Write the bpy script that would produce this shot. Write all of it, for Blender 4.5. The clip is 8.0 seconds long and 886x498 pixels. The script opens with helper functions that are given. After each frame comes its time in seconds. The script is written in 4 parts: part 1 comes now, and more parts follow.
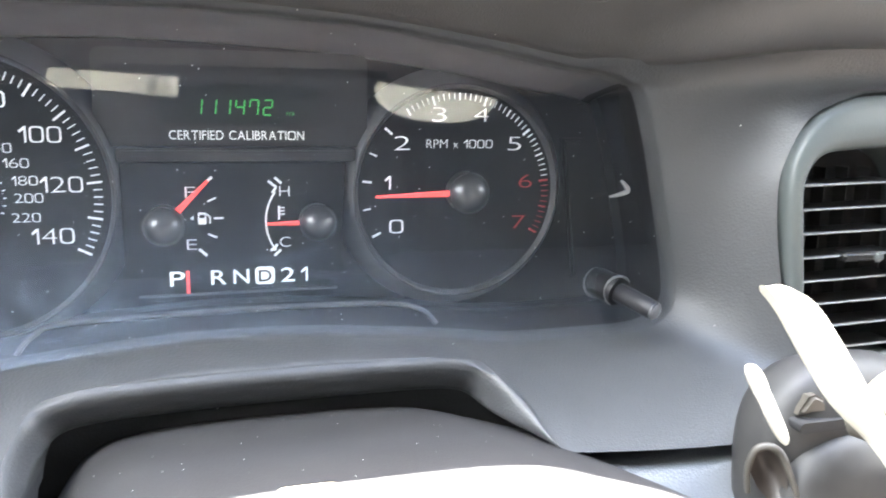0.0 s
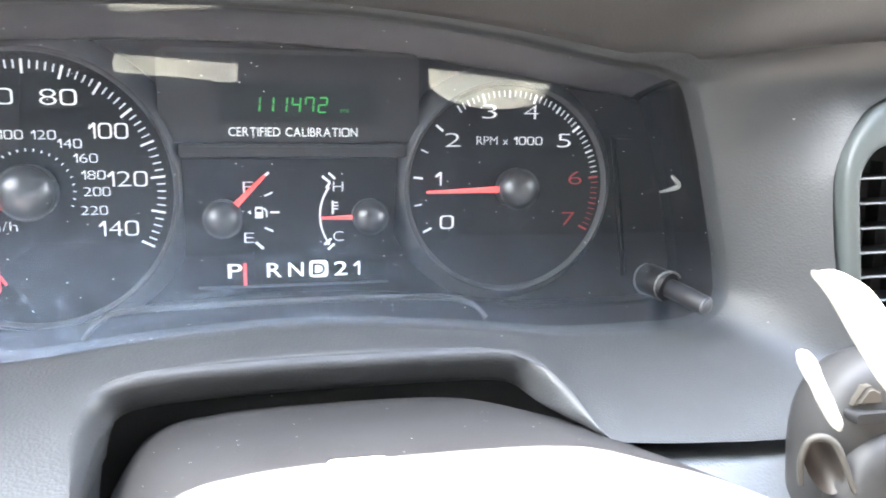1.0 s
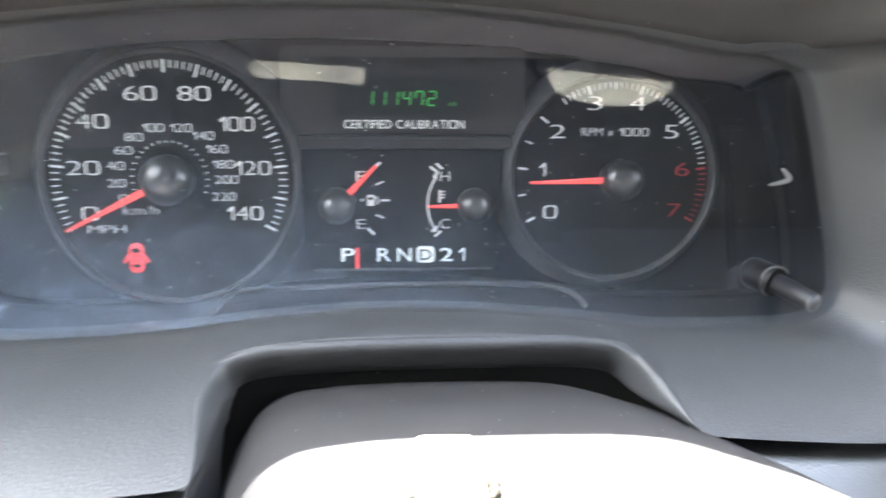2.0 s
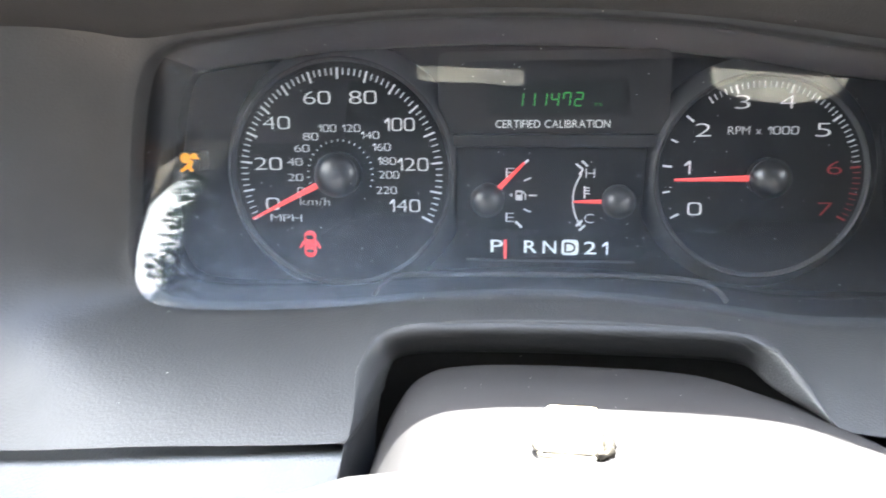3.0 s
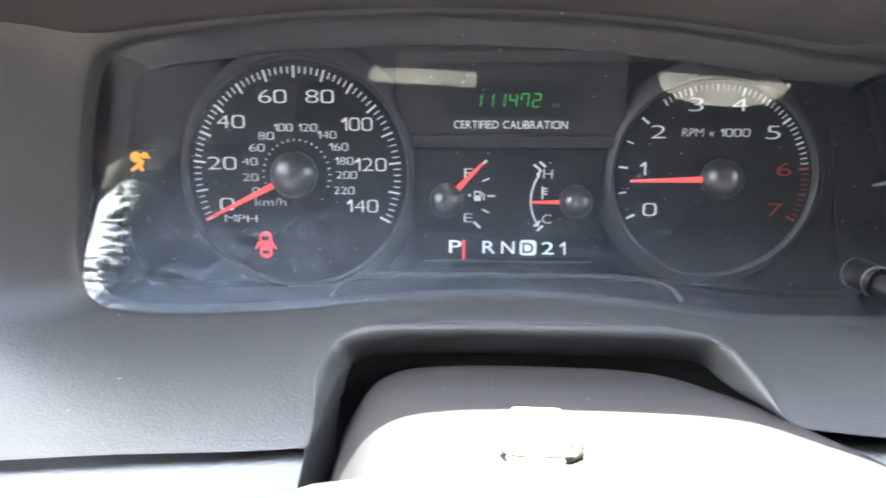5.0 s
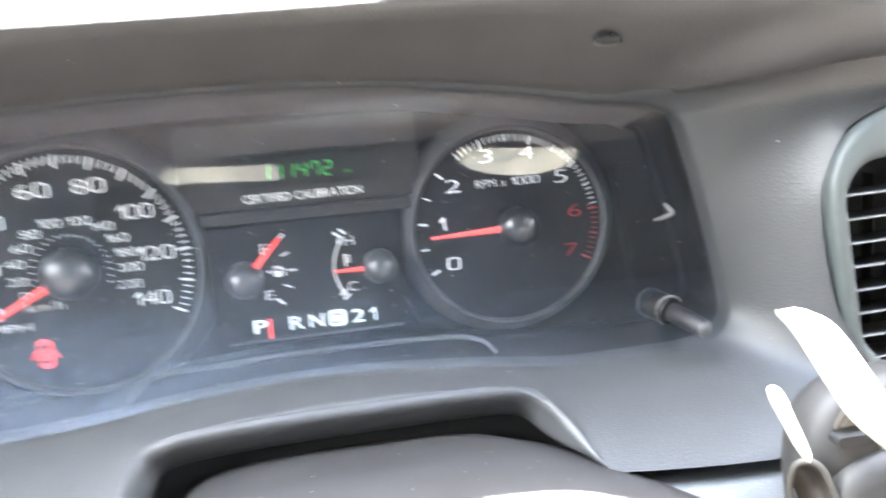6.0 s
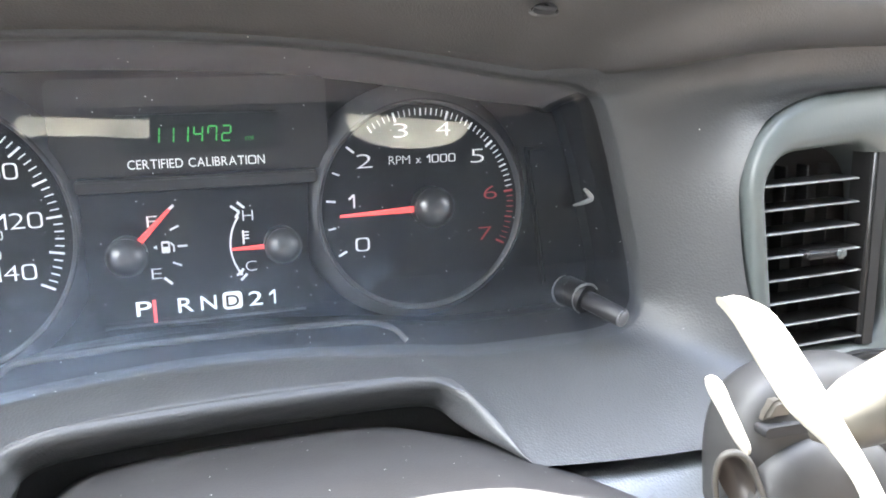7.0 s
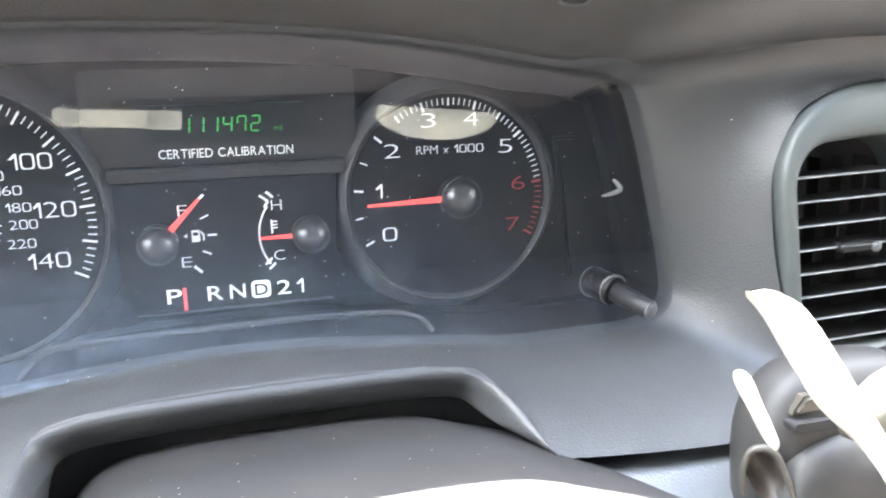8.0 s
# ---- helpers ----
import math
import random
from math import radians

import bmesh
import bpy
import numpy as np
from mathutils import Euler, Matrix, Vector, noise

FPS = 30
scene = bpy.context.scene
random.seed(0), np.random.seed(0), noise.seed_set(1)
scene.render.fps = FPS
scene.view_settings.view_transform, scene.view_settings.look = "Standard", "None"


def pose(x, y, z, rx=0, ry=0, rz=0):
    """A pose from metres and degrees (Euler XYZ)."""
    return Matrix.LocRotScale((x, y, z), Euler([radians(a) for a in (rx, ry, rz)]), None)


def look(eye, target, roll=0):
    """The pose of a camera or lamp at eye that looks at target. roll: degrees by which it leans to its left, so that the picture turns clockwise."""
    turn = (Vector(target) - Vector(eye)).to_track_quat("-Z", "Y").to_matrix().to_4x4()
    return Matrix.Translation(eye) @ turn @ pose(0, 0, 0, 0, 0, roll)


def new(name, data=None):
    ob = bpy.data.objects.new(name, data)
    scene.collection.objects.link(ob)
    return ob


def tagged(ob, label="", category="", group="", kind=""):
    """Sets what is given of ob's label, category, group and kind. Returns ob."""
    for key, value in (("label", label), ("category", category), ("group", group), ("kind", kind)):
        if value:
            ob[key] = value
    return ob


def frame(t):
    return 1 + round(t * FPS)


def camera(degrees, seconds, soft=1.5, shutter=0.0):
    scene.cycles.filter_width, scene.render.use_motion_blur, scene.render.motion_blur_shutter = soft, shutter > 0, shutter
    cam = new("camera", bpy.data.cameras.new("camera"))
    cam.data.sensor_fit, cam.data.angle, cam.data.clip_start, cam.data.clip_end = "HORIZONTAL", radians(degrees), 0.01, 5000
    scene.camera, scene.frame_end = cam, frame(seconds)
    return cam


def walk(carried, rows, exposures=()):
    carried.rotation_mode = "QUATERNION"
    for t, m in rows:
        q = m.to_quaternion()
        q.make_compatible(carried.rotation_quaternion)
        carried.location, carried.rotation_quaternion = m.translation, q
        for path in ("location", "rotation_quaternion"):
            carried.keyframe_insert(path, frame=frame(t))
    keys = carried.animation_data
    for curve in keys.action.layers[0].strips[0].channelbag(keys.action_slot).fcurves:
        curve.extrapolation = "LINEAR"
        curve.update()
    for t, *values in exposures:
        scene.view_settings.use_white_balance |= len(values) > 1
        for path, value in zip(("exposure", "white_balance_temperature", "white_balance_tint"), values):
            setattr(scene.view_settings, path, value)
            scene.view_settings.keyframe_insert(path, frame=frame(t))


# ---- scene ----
cam = camera(58.3, 8.0, soft=1.8, shutter=0.7)

PATH = [
    (0, (-0.008, -0.349, 0.046), (0.541, 1.534, -0.348), 1.3),
    (0.5, (-0.002, -0.351, 0.041), (0.449, 1.557, -0.355), 0.8),
    (1, (-0.008, -0.356, 0.036), (0.412, 1.568, -0.312), 0.8),
    (1.2, (-0.012, -0.354, 0.042), (0.424, 1.559, -0.345), 1.2),
    (2.3, (0.005, -0.379, 0.041), (-0.019, 1.582, -0.35), 0.2),
    (2.5, (0.002, -0.385, 0.04), (-0.066, 1.578, -0.339), 0.3),
    (3, (0.011, -0.395, 0.04), (-0.298, 1.543, -0.344), -0.5),
    (3.5, (0.014, -0.397, 0.04), (-0.34, 1.533, -0.346), -0.6),
    (4, (0.013, -0.396, 0.04), (-0.317, 1.539, -0.345), -0.7),
    (4.2, (0.013, -0.397, 0.039), (-0.321, 1.538, -0.341), -0.6),
    (5.3, (0.004, -0.389, 0.042), (-0.093, 1.57, -0.352), 0.3),
    (5.5, (0.004, -0.382, 0.04), (-0.02, 1.581, -0.344), 0.5),
    (5.6, (0.0, -0.38, 0.032), (0.049, 1.591, -0.304), 0.3),
    (5.7, (0.003, -0.379, 0.06), (0.12, 1.57, -0.371), -1.3),
    (5.9, (0.027, -0.385, 0.065), (0.199, 1.576, -0.293), -5.2),
    (6, (0.017, -0.377, 0.064), (0.272, 1.571, -0.308), -4.8),
    (6.5, (0.006, -0.355, 0.058), (0.504, 1.536, -0.359), -2.1),
    (7, (0.002, -0.35, 0.056), (0.577, 1.521, -0.356), -1.2),
    (7.5, (0.003, -0.352, 0.057), (0.559, 1.525, -0.355), -1.2),
    (8, (0.003, -0.35, 0.057), (0.505, 1.535, -0.383), -1.3),
]
walk(cam, [(t, look(eye, target, roll)) for t, eye, target, roll in PATH],
     exposures=[(t, e, 6250, 8) for t, e in ((0, 4.68), (0.6, 4.58), (1.0, 5.0), (1.2, 4.95), (2.3, 4.24), (3.0, 4.2), (4.2, 4.18), (5.5, 4.45), (6.0, 5.08), (6.5, 5.06), (7.0, 4.76), (8, 4.78))])

# ---- light ----
ELEV = radians(69.5)
world = bpy.data.worlds.new("world")
scene.world = world
world.use_nodes = True
wn, wl = world.node_tree.nodes, world.node_tree.links
sky = wn.new("ShaderNodeTexSky")
sky.sky_type = "NISHITA"
sky.sun_disc = False
sky.sun_elevation = ELEV
sky.sun_rotation = 0.0
sky.dust_density = 1.6
wn["Background"].inputs["Strength"].default_value = 0.15
wl.new(sky.outputs["Color"], wn["Background"].inputs["Color"])
sun = new("sun", bpy.data.lights.new("sun", "SUN"))
sun.data.energy = 5.0
sun.data.angle = radians(0.55)
sun.data.color = (1.0, 0.96, 0.90)
sun.matrix_world = look((0, math.cos(ELEV), math.sin(ELEV)), (0, 0, 0))


# ---- materials ----
def material(name, color, rough=0.5, metal=0.0, grain=0.0, grain_size=0.0012, mottle=0.0, emit=0.0, specular=0.5,
             dust=0.0, coat=0.0):
    """Plastic or metal: mottled colour, fine relief, a little dust on what faces up."""
    m = bpy.data.materials.new(name)
    m.use_nodes = True
    n, k = m.node_tree.nodes, m.node_tree.links
    b = n["Principled BSDF"]
    b.inputs["Base Color"].default_value = (*color, 1)
    b.inputs["Roughness"].default_value = rough
    b.inputs["Metallic"].default_value = metal
    b.inputs["Specular IOR Level"].default_value = specular
    b.inputs["Coat Weight"].default_value = coat
    b.inputs["Coat Roughness"].default_value = 0.05
    if emit:
        b.inputs["Emission Color"].default_value = (*color, 1)
        b.inputs["Emission Strength"].default_value = emit
    geo = n.new("ShaderNodeNewGeometry")
    if mottle or dust:
        big = n.new("ShaderNodeTexNoise")
        big.inputs["Scale"].default_value = 38
        big.inputs["Detail"].default_value = 6
        k.new(geo.outputs["Position"], big.inputs["Vector"])
        ramp = n.new("ShaderNodeMapRange")
        ramp.inputs["From Min"].default_value = 0.3
        ramp.inputs["From Max"].default_value = 0.7
        ramp.inputs["To Min"].default_value = 1 - mottle
        ramp.inputs["To Max"].default_value = 1 + mottle
        k.new(big.outputs["Fac"], ramp.inputs["Value"])
        mul = n.new("ShaderNodeMixRGB")
        mul.blend_type = "MULTIPLY"
        mul.inputs["Fac"].default_value = 1
        mul.inputs["Color1"].default_value = (*color, 1)
        k.new(ramp.outputs["Result"], mul.inputs["Color2"])
        out = mul.outputs["Color"]
        if dust:
            speck = n.new("ShaderNodeTexVoronoi")
            speck.inputs["Scale"].default_value = 210
            k.new(geo.outputs["Position"], speck.inputs["Vector"])
            cut = n.new("ShaderNodeMapRange")
            cut.inputs["From Min"].default_value = 0.035
            cut.inputs["From Max"].default_value = 0.075
            cut.inputs["To Min"].default_value = 1
            cut.inputs["To Max"].default_value = 0
            k.new(speck.outputs["Distance"], cut.inputs["Value"])
            few = n.new("ShaderNodeMath")
            few.operation = "GREATER_THAN"
            few.inputs[1].default_value = 1 - dust
            sep = n.new("ShaderNodeSeparateColor")
            k.new(speck.outputs["Color"], sep.inputs["Color"])
            k.new(sep.outputs["Red"], few.inputs[0])
            both = n.new("ShaderNodeMath")
            both.operation = "MULTIPLY"
            k.new(cut.outputs["Result"], both.inputs[0])
            k.new(few.outputs["Value"], both.inputs[1])
            mix = n.new("ShaderNodeMixRGB")
            mix.inputs["Color2"].default_value = (0.75, 0.75, 0.72, 1)
            k.new(both.outputs["Value"], mix.inputs["Fac"])
            k.new(out, mix.inputs["Color1"])
            out = mix.outputs["Color"]
        k.new(out, b.inputs["Base Color"])
    if grain:
        cell = n.new("ShaderNodeTexVoronoi")
        cell.inputs["Scale"].default_value = 1 / grain_size
        k.new(geo.outputs["Position"], cell.inputs["Vector"])
        bump = n.new("ShaderNodeBump")
        bump.inputs["Strength"].default_value = grain
        bump.inputs["Distance"].default_value = 0.0004
        k.new(cell.outputs["Distance"], bump.inputs["Height"])
        k.new(bump.outputs["Normal"], b.inputs["Normal"])
    return m


def clear_cover():
    """Dusty clear plastic: see-through, glossy by its angle, with smeared dust and a painted bluish haze."""
    m = bpy.data.materials.new("clear_cover")
    m.use_nodes = True
    n, k = m.node_tree.nodes, m.node_tree.links
    n.remove(n["Principled BSDF"])
    see, gloss, dust = n.new("ShaderNodeBsdfTransparent"), n.new("ShaderNodeBsdfGlossy"), n.new("ShaderNodeBsdfDiffuse")
    see.inputs["Color"].default_value = (0.95, 0.96, 0.97, 1)
    gloss.inputs["Roughness"].default_value = 0.02
    facing = n.new("ShaderNodeLayerWeight")
    facing.inputs["Blend"].default_value = 0.5
    steep = n.new("ShaderNodeMath")
    steep.operation = "POWER"
    steep.inputs[1].default_value = 5.0
    k.new(facing.outputs["Facing"], steep.inputs[0])
    fres = n.new("ShaderNodeMath")
    fres.operation = "MULTIPLY_ADD"
    fres.inputs[1].default_value = 0.92
    fres.inputs[2].default_value = 0.078
    k.new(steep.outputs["Value"], fres.inputs[0])
    first, second = n.new("ShaderNodeMixShader"), n.new("ShaderNodeMixShader")
    k.new(fres.outputs["Value"], first.inputs["Fac"])
    k.new(see.outputs["BSDF"], first.inputs[1])
    k.new(gloss.outputs["BSDF"], first.inputs[2])
    geo = n.new("ShaderNodeNewGeometry")
    smear = n.new("ShaderNodeMapping")
    smear.inputs["Scale"].default_value = (95, 95, 150)
    k.new(geo.outputs["Position"], smear.inputs["Vector"])
    cloud = n.new("ShaderNodeTexNoise")
    cloud.inputs["Scale"].default_value = 1.0
    cloud.inputs["Detail"].default_value = 9
    cloud.inputs["Roughness"].default_value = 0.62
    k.new(smear.outputs["Vector"], cloud.inputs["Vector"])
    film = n.new("ShaderNodeMapRange")
    film.inputs["From Min"].default_value = 0.36
    film.inputs["From Max"].default_value = 0.72
    film.inputs["To Min"].default_value = 0.026
    film.inputs["To Max"].default_value = 0.070
    k.new(cloud.outputs["Fac"], film.inputs["Value"])
    speck = n.new("ShaderNodeTexVoronoi")
    speck.inputs["Scale"].default_value = 420
    k.new(geo.outputs["Position"], speck.inputs["Vector"])
    cut = n.new("ShaderNodeMapRange")
    cut.inputs["From Min"].default_value = 0.06
    cut.inputs["From Max"].default_value = 0.11
    cut.inputs["To Min"].default_value = 1.0
    cut.inputs["To Max"].default_value = 0
    k.new(speck.outputs["Distance"], cut.inputs["Value"])
    sep = n.new("ShaderNodeSeparateColor")
    k.new(speck.outputs["Color"], sep.inputs["Color"])
    few = n.new("ShaderNodeMath")
    few.operation = "GREATER_THAN"
    few.inputs[1].default_value = 0.85
    k.new(sep.outputs["Red"], few.inputs[0])
    dots = n.new("ShaderNodeMath")
    dots.operation = "MULTIPLY"
    k.new(cut.outputs["Result"], dots.inputs[0])
    k.new(few.outputs["Value"], dots.inputs[1])
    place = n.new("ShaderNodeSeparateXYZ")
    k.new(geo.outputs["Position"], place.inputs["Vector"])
    # film thickens low down, imitating a haze of reflected sky
    low_haze = n.new("ShaderNodeMapRange")
    low_haze.inputs["From Min"].default_value = -0.055
    low_haze.inputs["From Max"].default_value = 0.030
    low_haze.inputs["To Min"].default_value = 2.2
    low_haze.inputs["To Max"].default_value = 0.40
    k.new(place.outputs["Z"], low_haze.inputs["Value"])
    wipe = n.new("ShaderNodeMapping")
    wipe.inputs["Rotation"].default_value = (0, 0.35, 0)
    wipe.inputs["Scale"].default_value = (120, 160, 620)
    k.new(geo.outputs["Position"], wipe.inputs["Vector"])
    streak = n.new("ShaderNodeTexNoise")
    streak.inputs["Scale"].default_value = 1.0
    streak.inputs["Detail"].default_value = 8
    streak.inputs["Distortion"].default_value = 0.6
    k.new(wipe.outputs["Vector"], streak.inputs["Vector"])
    scuff = n.new("ShaderNodeMapRange")
    scuff.inputs["From Min"].default_value = 0.54
    scuff.inputs["From Max"].default_value = 0.74
    scuff.inputs["To Min"].default_value = 0.0
    scuff.inputs["To Max"].default_value = 0.055
    k.new(streak.outputs["Fac"], scuff.inputs["Value"])
    both = n.new("ShaderNodeMath")
    both.operation = "ADD"
    k.new(film.outputs["Result"], both.inputs[0])
    k.new(scuff.outputs["Result"], both.inputs[1])
    laid = n.new("ShaderNodeMath")
    laid.operation = "MULTIPLY"
    # that painted haze fades out towards the right
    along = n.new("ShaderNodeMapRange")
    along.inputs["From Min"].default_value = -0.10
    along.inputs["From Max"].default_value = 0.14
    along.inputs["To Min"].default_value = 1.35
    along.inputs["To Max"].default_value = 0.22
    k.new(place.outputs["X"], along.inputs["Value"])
    haze = n.new("ShaderNodeMath")
    haze.operation = "MULTIPLY"
    k.new(low_haze.outputs["Result"], haze.inputs[0])
    k.new(along.outputs["Result"], haze.inputs[1])
    patch = n.new("ShaderNodeTexNoise")
    patch.inputs["Scale"].default_value = 190
    patch.inputs["Detail"].default_value = 8
    patch.inputs["Roughness"].default_value = 0.65
    k.new(geo.outputs["Position"], patch.inputs["Vector"])
    blotch = n.new("ShaderNodeMapRange")
    blotch.inputs["From Min"].default_value = 0.44
    blotch.inputs["From Max"].default_value = 0.62
    blotch.inputs["To Min"].default_value = 0.74
    blotch.inputs["To Max"].default_value = 1.4
    k.new(patch.outputs["Fac"], blotch.inputs["Value"])
    uneven = n.new("ShaderNodeMath")
    uneven.operation = "MULTIPLY"
    k.new(both.outputs["Value"], uneven.inputs[0])
    k.new(blotch.outputs["Result"], uneven.inputs[1])
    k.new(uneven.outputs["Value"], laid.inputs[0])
    k.new(haze.outputs["Value"], laid.inputs[1])
    total = n.new("ShaderNodeMath")
    total.operation = "MAXIMUM"
    k.new(laid.outputs["Value"], total.inputs[0])
    k.new(dots.outputs["Value"], total.inputs[1])
    # blue tint paints in the sky's sheen; the pale specks are dust
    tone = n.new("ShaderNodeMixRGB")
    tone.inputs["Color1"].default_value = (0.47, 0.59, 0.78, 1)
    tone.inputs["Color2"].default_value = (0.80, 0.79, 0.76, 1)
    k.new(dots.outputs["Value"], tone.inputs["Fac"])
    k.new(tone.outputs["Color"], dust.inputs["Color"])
    k.new(total.outputs["Value"], second.inputs["Fac"])
    k.new(first.outputs["Shader"], second.inputs[1])
    k.new(dust.outputs["BSDF"], second.inputs[2])
    k.new(second.outputs["Shader"], n["Material Output"].inputs["Surface"])
    return m


DASH = material("dash_plastic", (0.0525, 0.054, 0.0562), 0.42, grain=0.26, grain_size=0.0011, mottle=0.07, dust=0.05)
HOOD = material("hood_plastic", (0.058, 0.056, 0.055), 0.5, grain=0.22, grain_size=0.0008, mottle=0.1, dust=0.03)
LOWER = material("lower_plastic", (0.115, 0.123, 0.131), 0.4, grain=0.4, mottle=0.06)
VENT = material("vent_plastic", (0.074, 0.084, 0.083), 0.42, grain=0.08, mottle=0.06)
SLAT_GLINT = material("slat_glint", (0.14, 0.145, 0.145), 0.4, mottle=0.3)
SLAT = material("slat_plastic", (0.014, 0.014, 0.014), 0.3, mottle=0.15)
DARK = material("recess_black", (0.012, 0.012, 0.013), 0.7, mottle=0.2)
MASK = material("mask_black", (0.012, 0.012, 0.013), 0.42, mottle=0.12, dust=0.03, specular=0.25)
BEZEL = material("bezel_charcoal", (0.05, 0.05, 0.052), 0.5, mottle=0.1)
PANEL = material("panel_charcoal", (0.030, 0.0292, 0.030), 0.45, mottle=0.12, specular=0.35)
WALL_LIT = material("surround_lit_grey", (0.078, 0.078, 0.083), 0.5, mottle=0.1, dust=0.03)
FACE = material("dial_black", (0.010, 0.010, 0.011), 0.45, mottle=0.1, specular=0.15)
RING = material("ring_grey", (0.115, 0.115, 0.119), 0.42, mottle=0.1)
CLIP = material("clip_pale", (0.17, 0.17, 0.17), 0.5, mottle=0.3)
TIP = material("knob_tip", (0.09, 0.09, 0.094), 0.4, mottle=0.1)
KNOB = material("knob_black", (0.020, 0.020, 0.022), 0.4, mottle=0.15, specular=0.25)
BAND = material("band_grey", (0.06, 0.06, 0.063), 0.5, mottle=0.1)
HUB = material("hub_black", (0.13, 0.13, 0.134), 0.34, metal=0.8, mottle=0.1)
# print and needles are no lamps; a faint glow is added to brighten them
WHITE = material("dial_white", (0.80, 0.80, 0.80), 0.5, emit=0.012)
SELECT = material("selector_white", (0.8, 0.86, 0.88), 0.5, emit=0.03)
RED = material("scale_red", (0.36, 0.030, 0.030), 0.5, emit=0.009)
NEEDLE = material("needle_red", (0.80, 0.080, 0.075), 0.4, emit=0.06)
AMBER = material("amber_lamp", (1.0, 0.43, 0.025), 0.5, emit=0.045)
WARN = material("red_lamp", (0.95, 0.06, 0.06), 0.5, emit=0.05)
GREEN = material("green_digit", (0.07, 0.44, 0.09), 0.5, emit=0.017)
SCREEN = material("display_glass", (0.012, 0.014, 0.013), 0.3)
COLUMN = material("column_plastic", (0.034, 0.0325, 0.0325), 0.5, grain=0.12, grain_size=0.0008, mottle=0.12, dust=0.5, specular=0.3)
WORN = material("worn_edge", (0.022, 0.018, 0.011), 0.8, mottle=0.5)
BUTTON = material("button_beige", (0.40, 0.36, 0.25), 0.5, mottle=0.2)
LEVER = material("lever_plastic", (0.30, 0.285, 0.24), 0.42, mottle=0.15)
RIM = material("worn_rim", (0.062, 0.057, 0.049), 0.5, mottle=0.3)
PIT = material("brown_hollow", (0.04, 0.033, 0.028), 0.5, mottle=0.3)
SHAFT = material("shaft_tan", (0.050, 0.046, 0.037), 0.45, mottle=0.25)
STUB = material("tan_pin", (0.06, 0.053, 0.043), 0.45, mottle=0.25)
# tone set for the reflections that the unseen plates give
GLINT_TAN = material("glint_tan", (0.118, 0.110, 0.080), 0.5, mottle=0.45)
BOOT = material("boot_plastic", (0.027, 0.0262, 0.0255), 0.56, mottle=0.35, dust=0.06)
CHROME = material("worn_chrome", (0.22, 0.22, 0.22), 0.42, metal=1.0, mottle=0.2)
TRIM = material("trim_beige", (0.28, 0.275, 0.26), 0.7, grain=0.3, mottle=0.08)
HEAD = material("headliner_grey", (0.20, 0.204, 0.208), 0.9, grain=0.08, grain_size=0.003, mottle=0.05)
BACK = material("grey_trim_cloth", (0.07, 0.069, 0.067), 0.9, mottle=0.15)
# brown chosen for the warm light it throws back
BOUNCE = material("bounce_brown", (0.20, 0.163, 0.138), 0.6, grain=0.2, grain_size=0.003, mottle=0.25)
SEAT = material("seat_cloth", (0.022, 0.022, 0.024), 0.95, grain=0.6, grain_size=0.002, mottle=0.2)
FLOORING = material("carpet", (0.03, 0.03, 0.032), 0.95, grain=1.0, grain_size=0.004, mottle=0.2)
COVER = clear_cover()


# ---- building helpers ----
def part(name, bm, mat, parent=None, label="", smooth=40):
    """Link a bmesh as one mesh object under a thing or part."""
    bmesh.ops.recalc_face_normals(bm, faces=bm.faces)
    me = bpy.data.meshes.new(name)
    bm.to_mesh(me)
    bm.free()
    me.materials.append(mat)
    if smooth:
        me.shade_smooth()
        me.set_sharp_from_angle(angle=radians(smooth))
    ob = new(name, me)
    ob.parent = parent
    if label:
        tagged(ob, label)
    return ob


def thing(name, label, category, place=(0, 0, 0), kind="", group=""):
    ob = new(name)
    ob.empty_display_size = 0.02
    ob.location = place
    return tagged(ob, label, category, group, kind)


def taut(points, steps, closed=False):
    """A curve through the points whose corners don't swing out."""
    p = [Vector(q) for q in points]
    n, out = len(p), []

    def way(i):
        if not closed and i in (0, n - 1):
            return (p[min(i + 1, n - 1)] - p[max(i - 1, 0)])
        a, c = p[i] - p[i - 1], p[(i + 1) % n] - p[i]
        t = (a + c) / 2
        most = min(a.length, c.length) * max(.5, a.normalized().dot(c.normalized()))
        return t.normalized() * min(t.length, most) if t.length > 1e-9 else t
    for i in range(n if closed else n - 1):
        b, c = p[i], p[(i + 1) % n]
        u, v = way(i), way((i + 1) % n)
        for s in range(steps):
            t = s / steps
            out.append(b * (2 * t ** 3 - 3 * t * t + 1) + u * (t ** 3 - 2 * t * t + t) + c * (3 * t * t - 2 * t ** 3) + v * (t ** 3 - t * t))
    if not closed:
        out.append(p[-1].copy())
    return out


def spline(points, steps, closed=False):
    """Catmull-Rom through the points."""
    p = [Vector(q) for q in points]
    n, out = len(p), []
    for i in range(n if closed else n - 1):
        if closed:
            a, b, c, d = p[i - 1], p[i], p[(i + 1) % n], p[(i + 2) % n]
        else:
            a, b, c, d = p[max(i - 1, 0)], p[i], p[i + 1], p[min(i + 2, n - 1)]
        for s in range(steps):
            t = s / steps
            out.append(0.5 * (2 * b + (c - a) * t + (2 * a - 5 * b + 4 * c - d) * t * t + (3 * b - a - 3 * c + d) * t ** 3))
    if not closed:
        out.append(p[-1].copy())
    return out


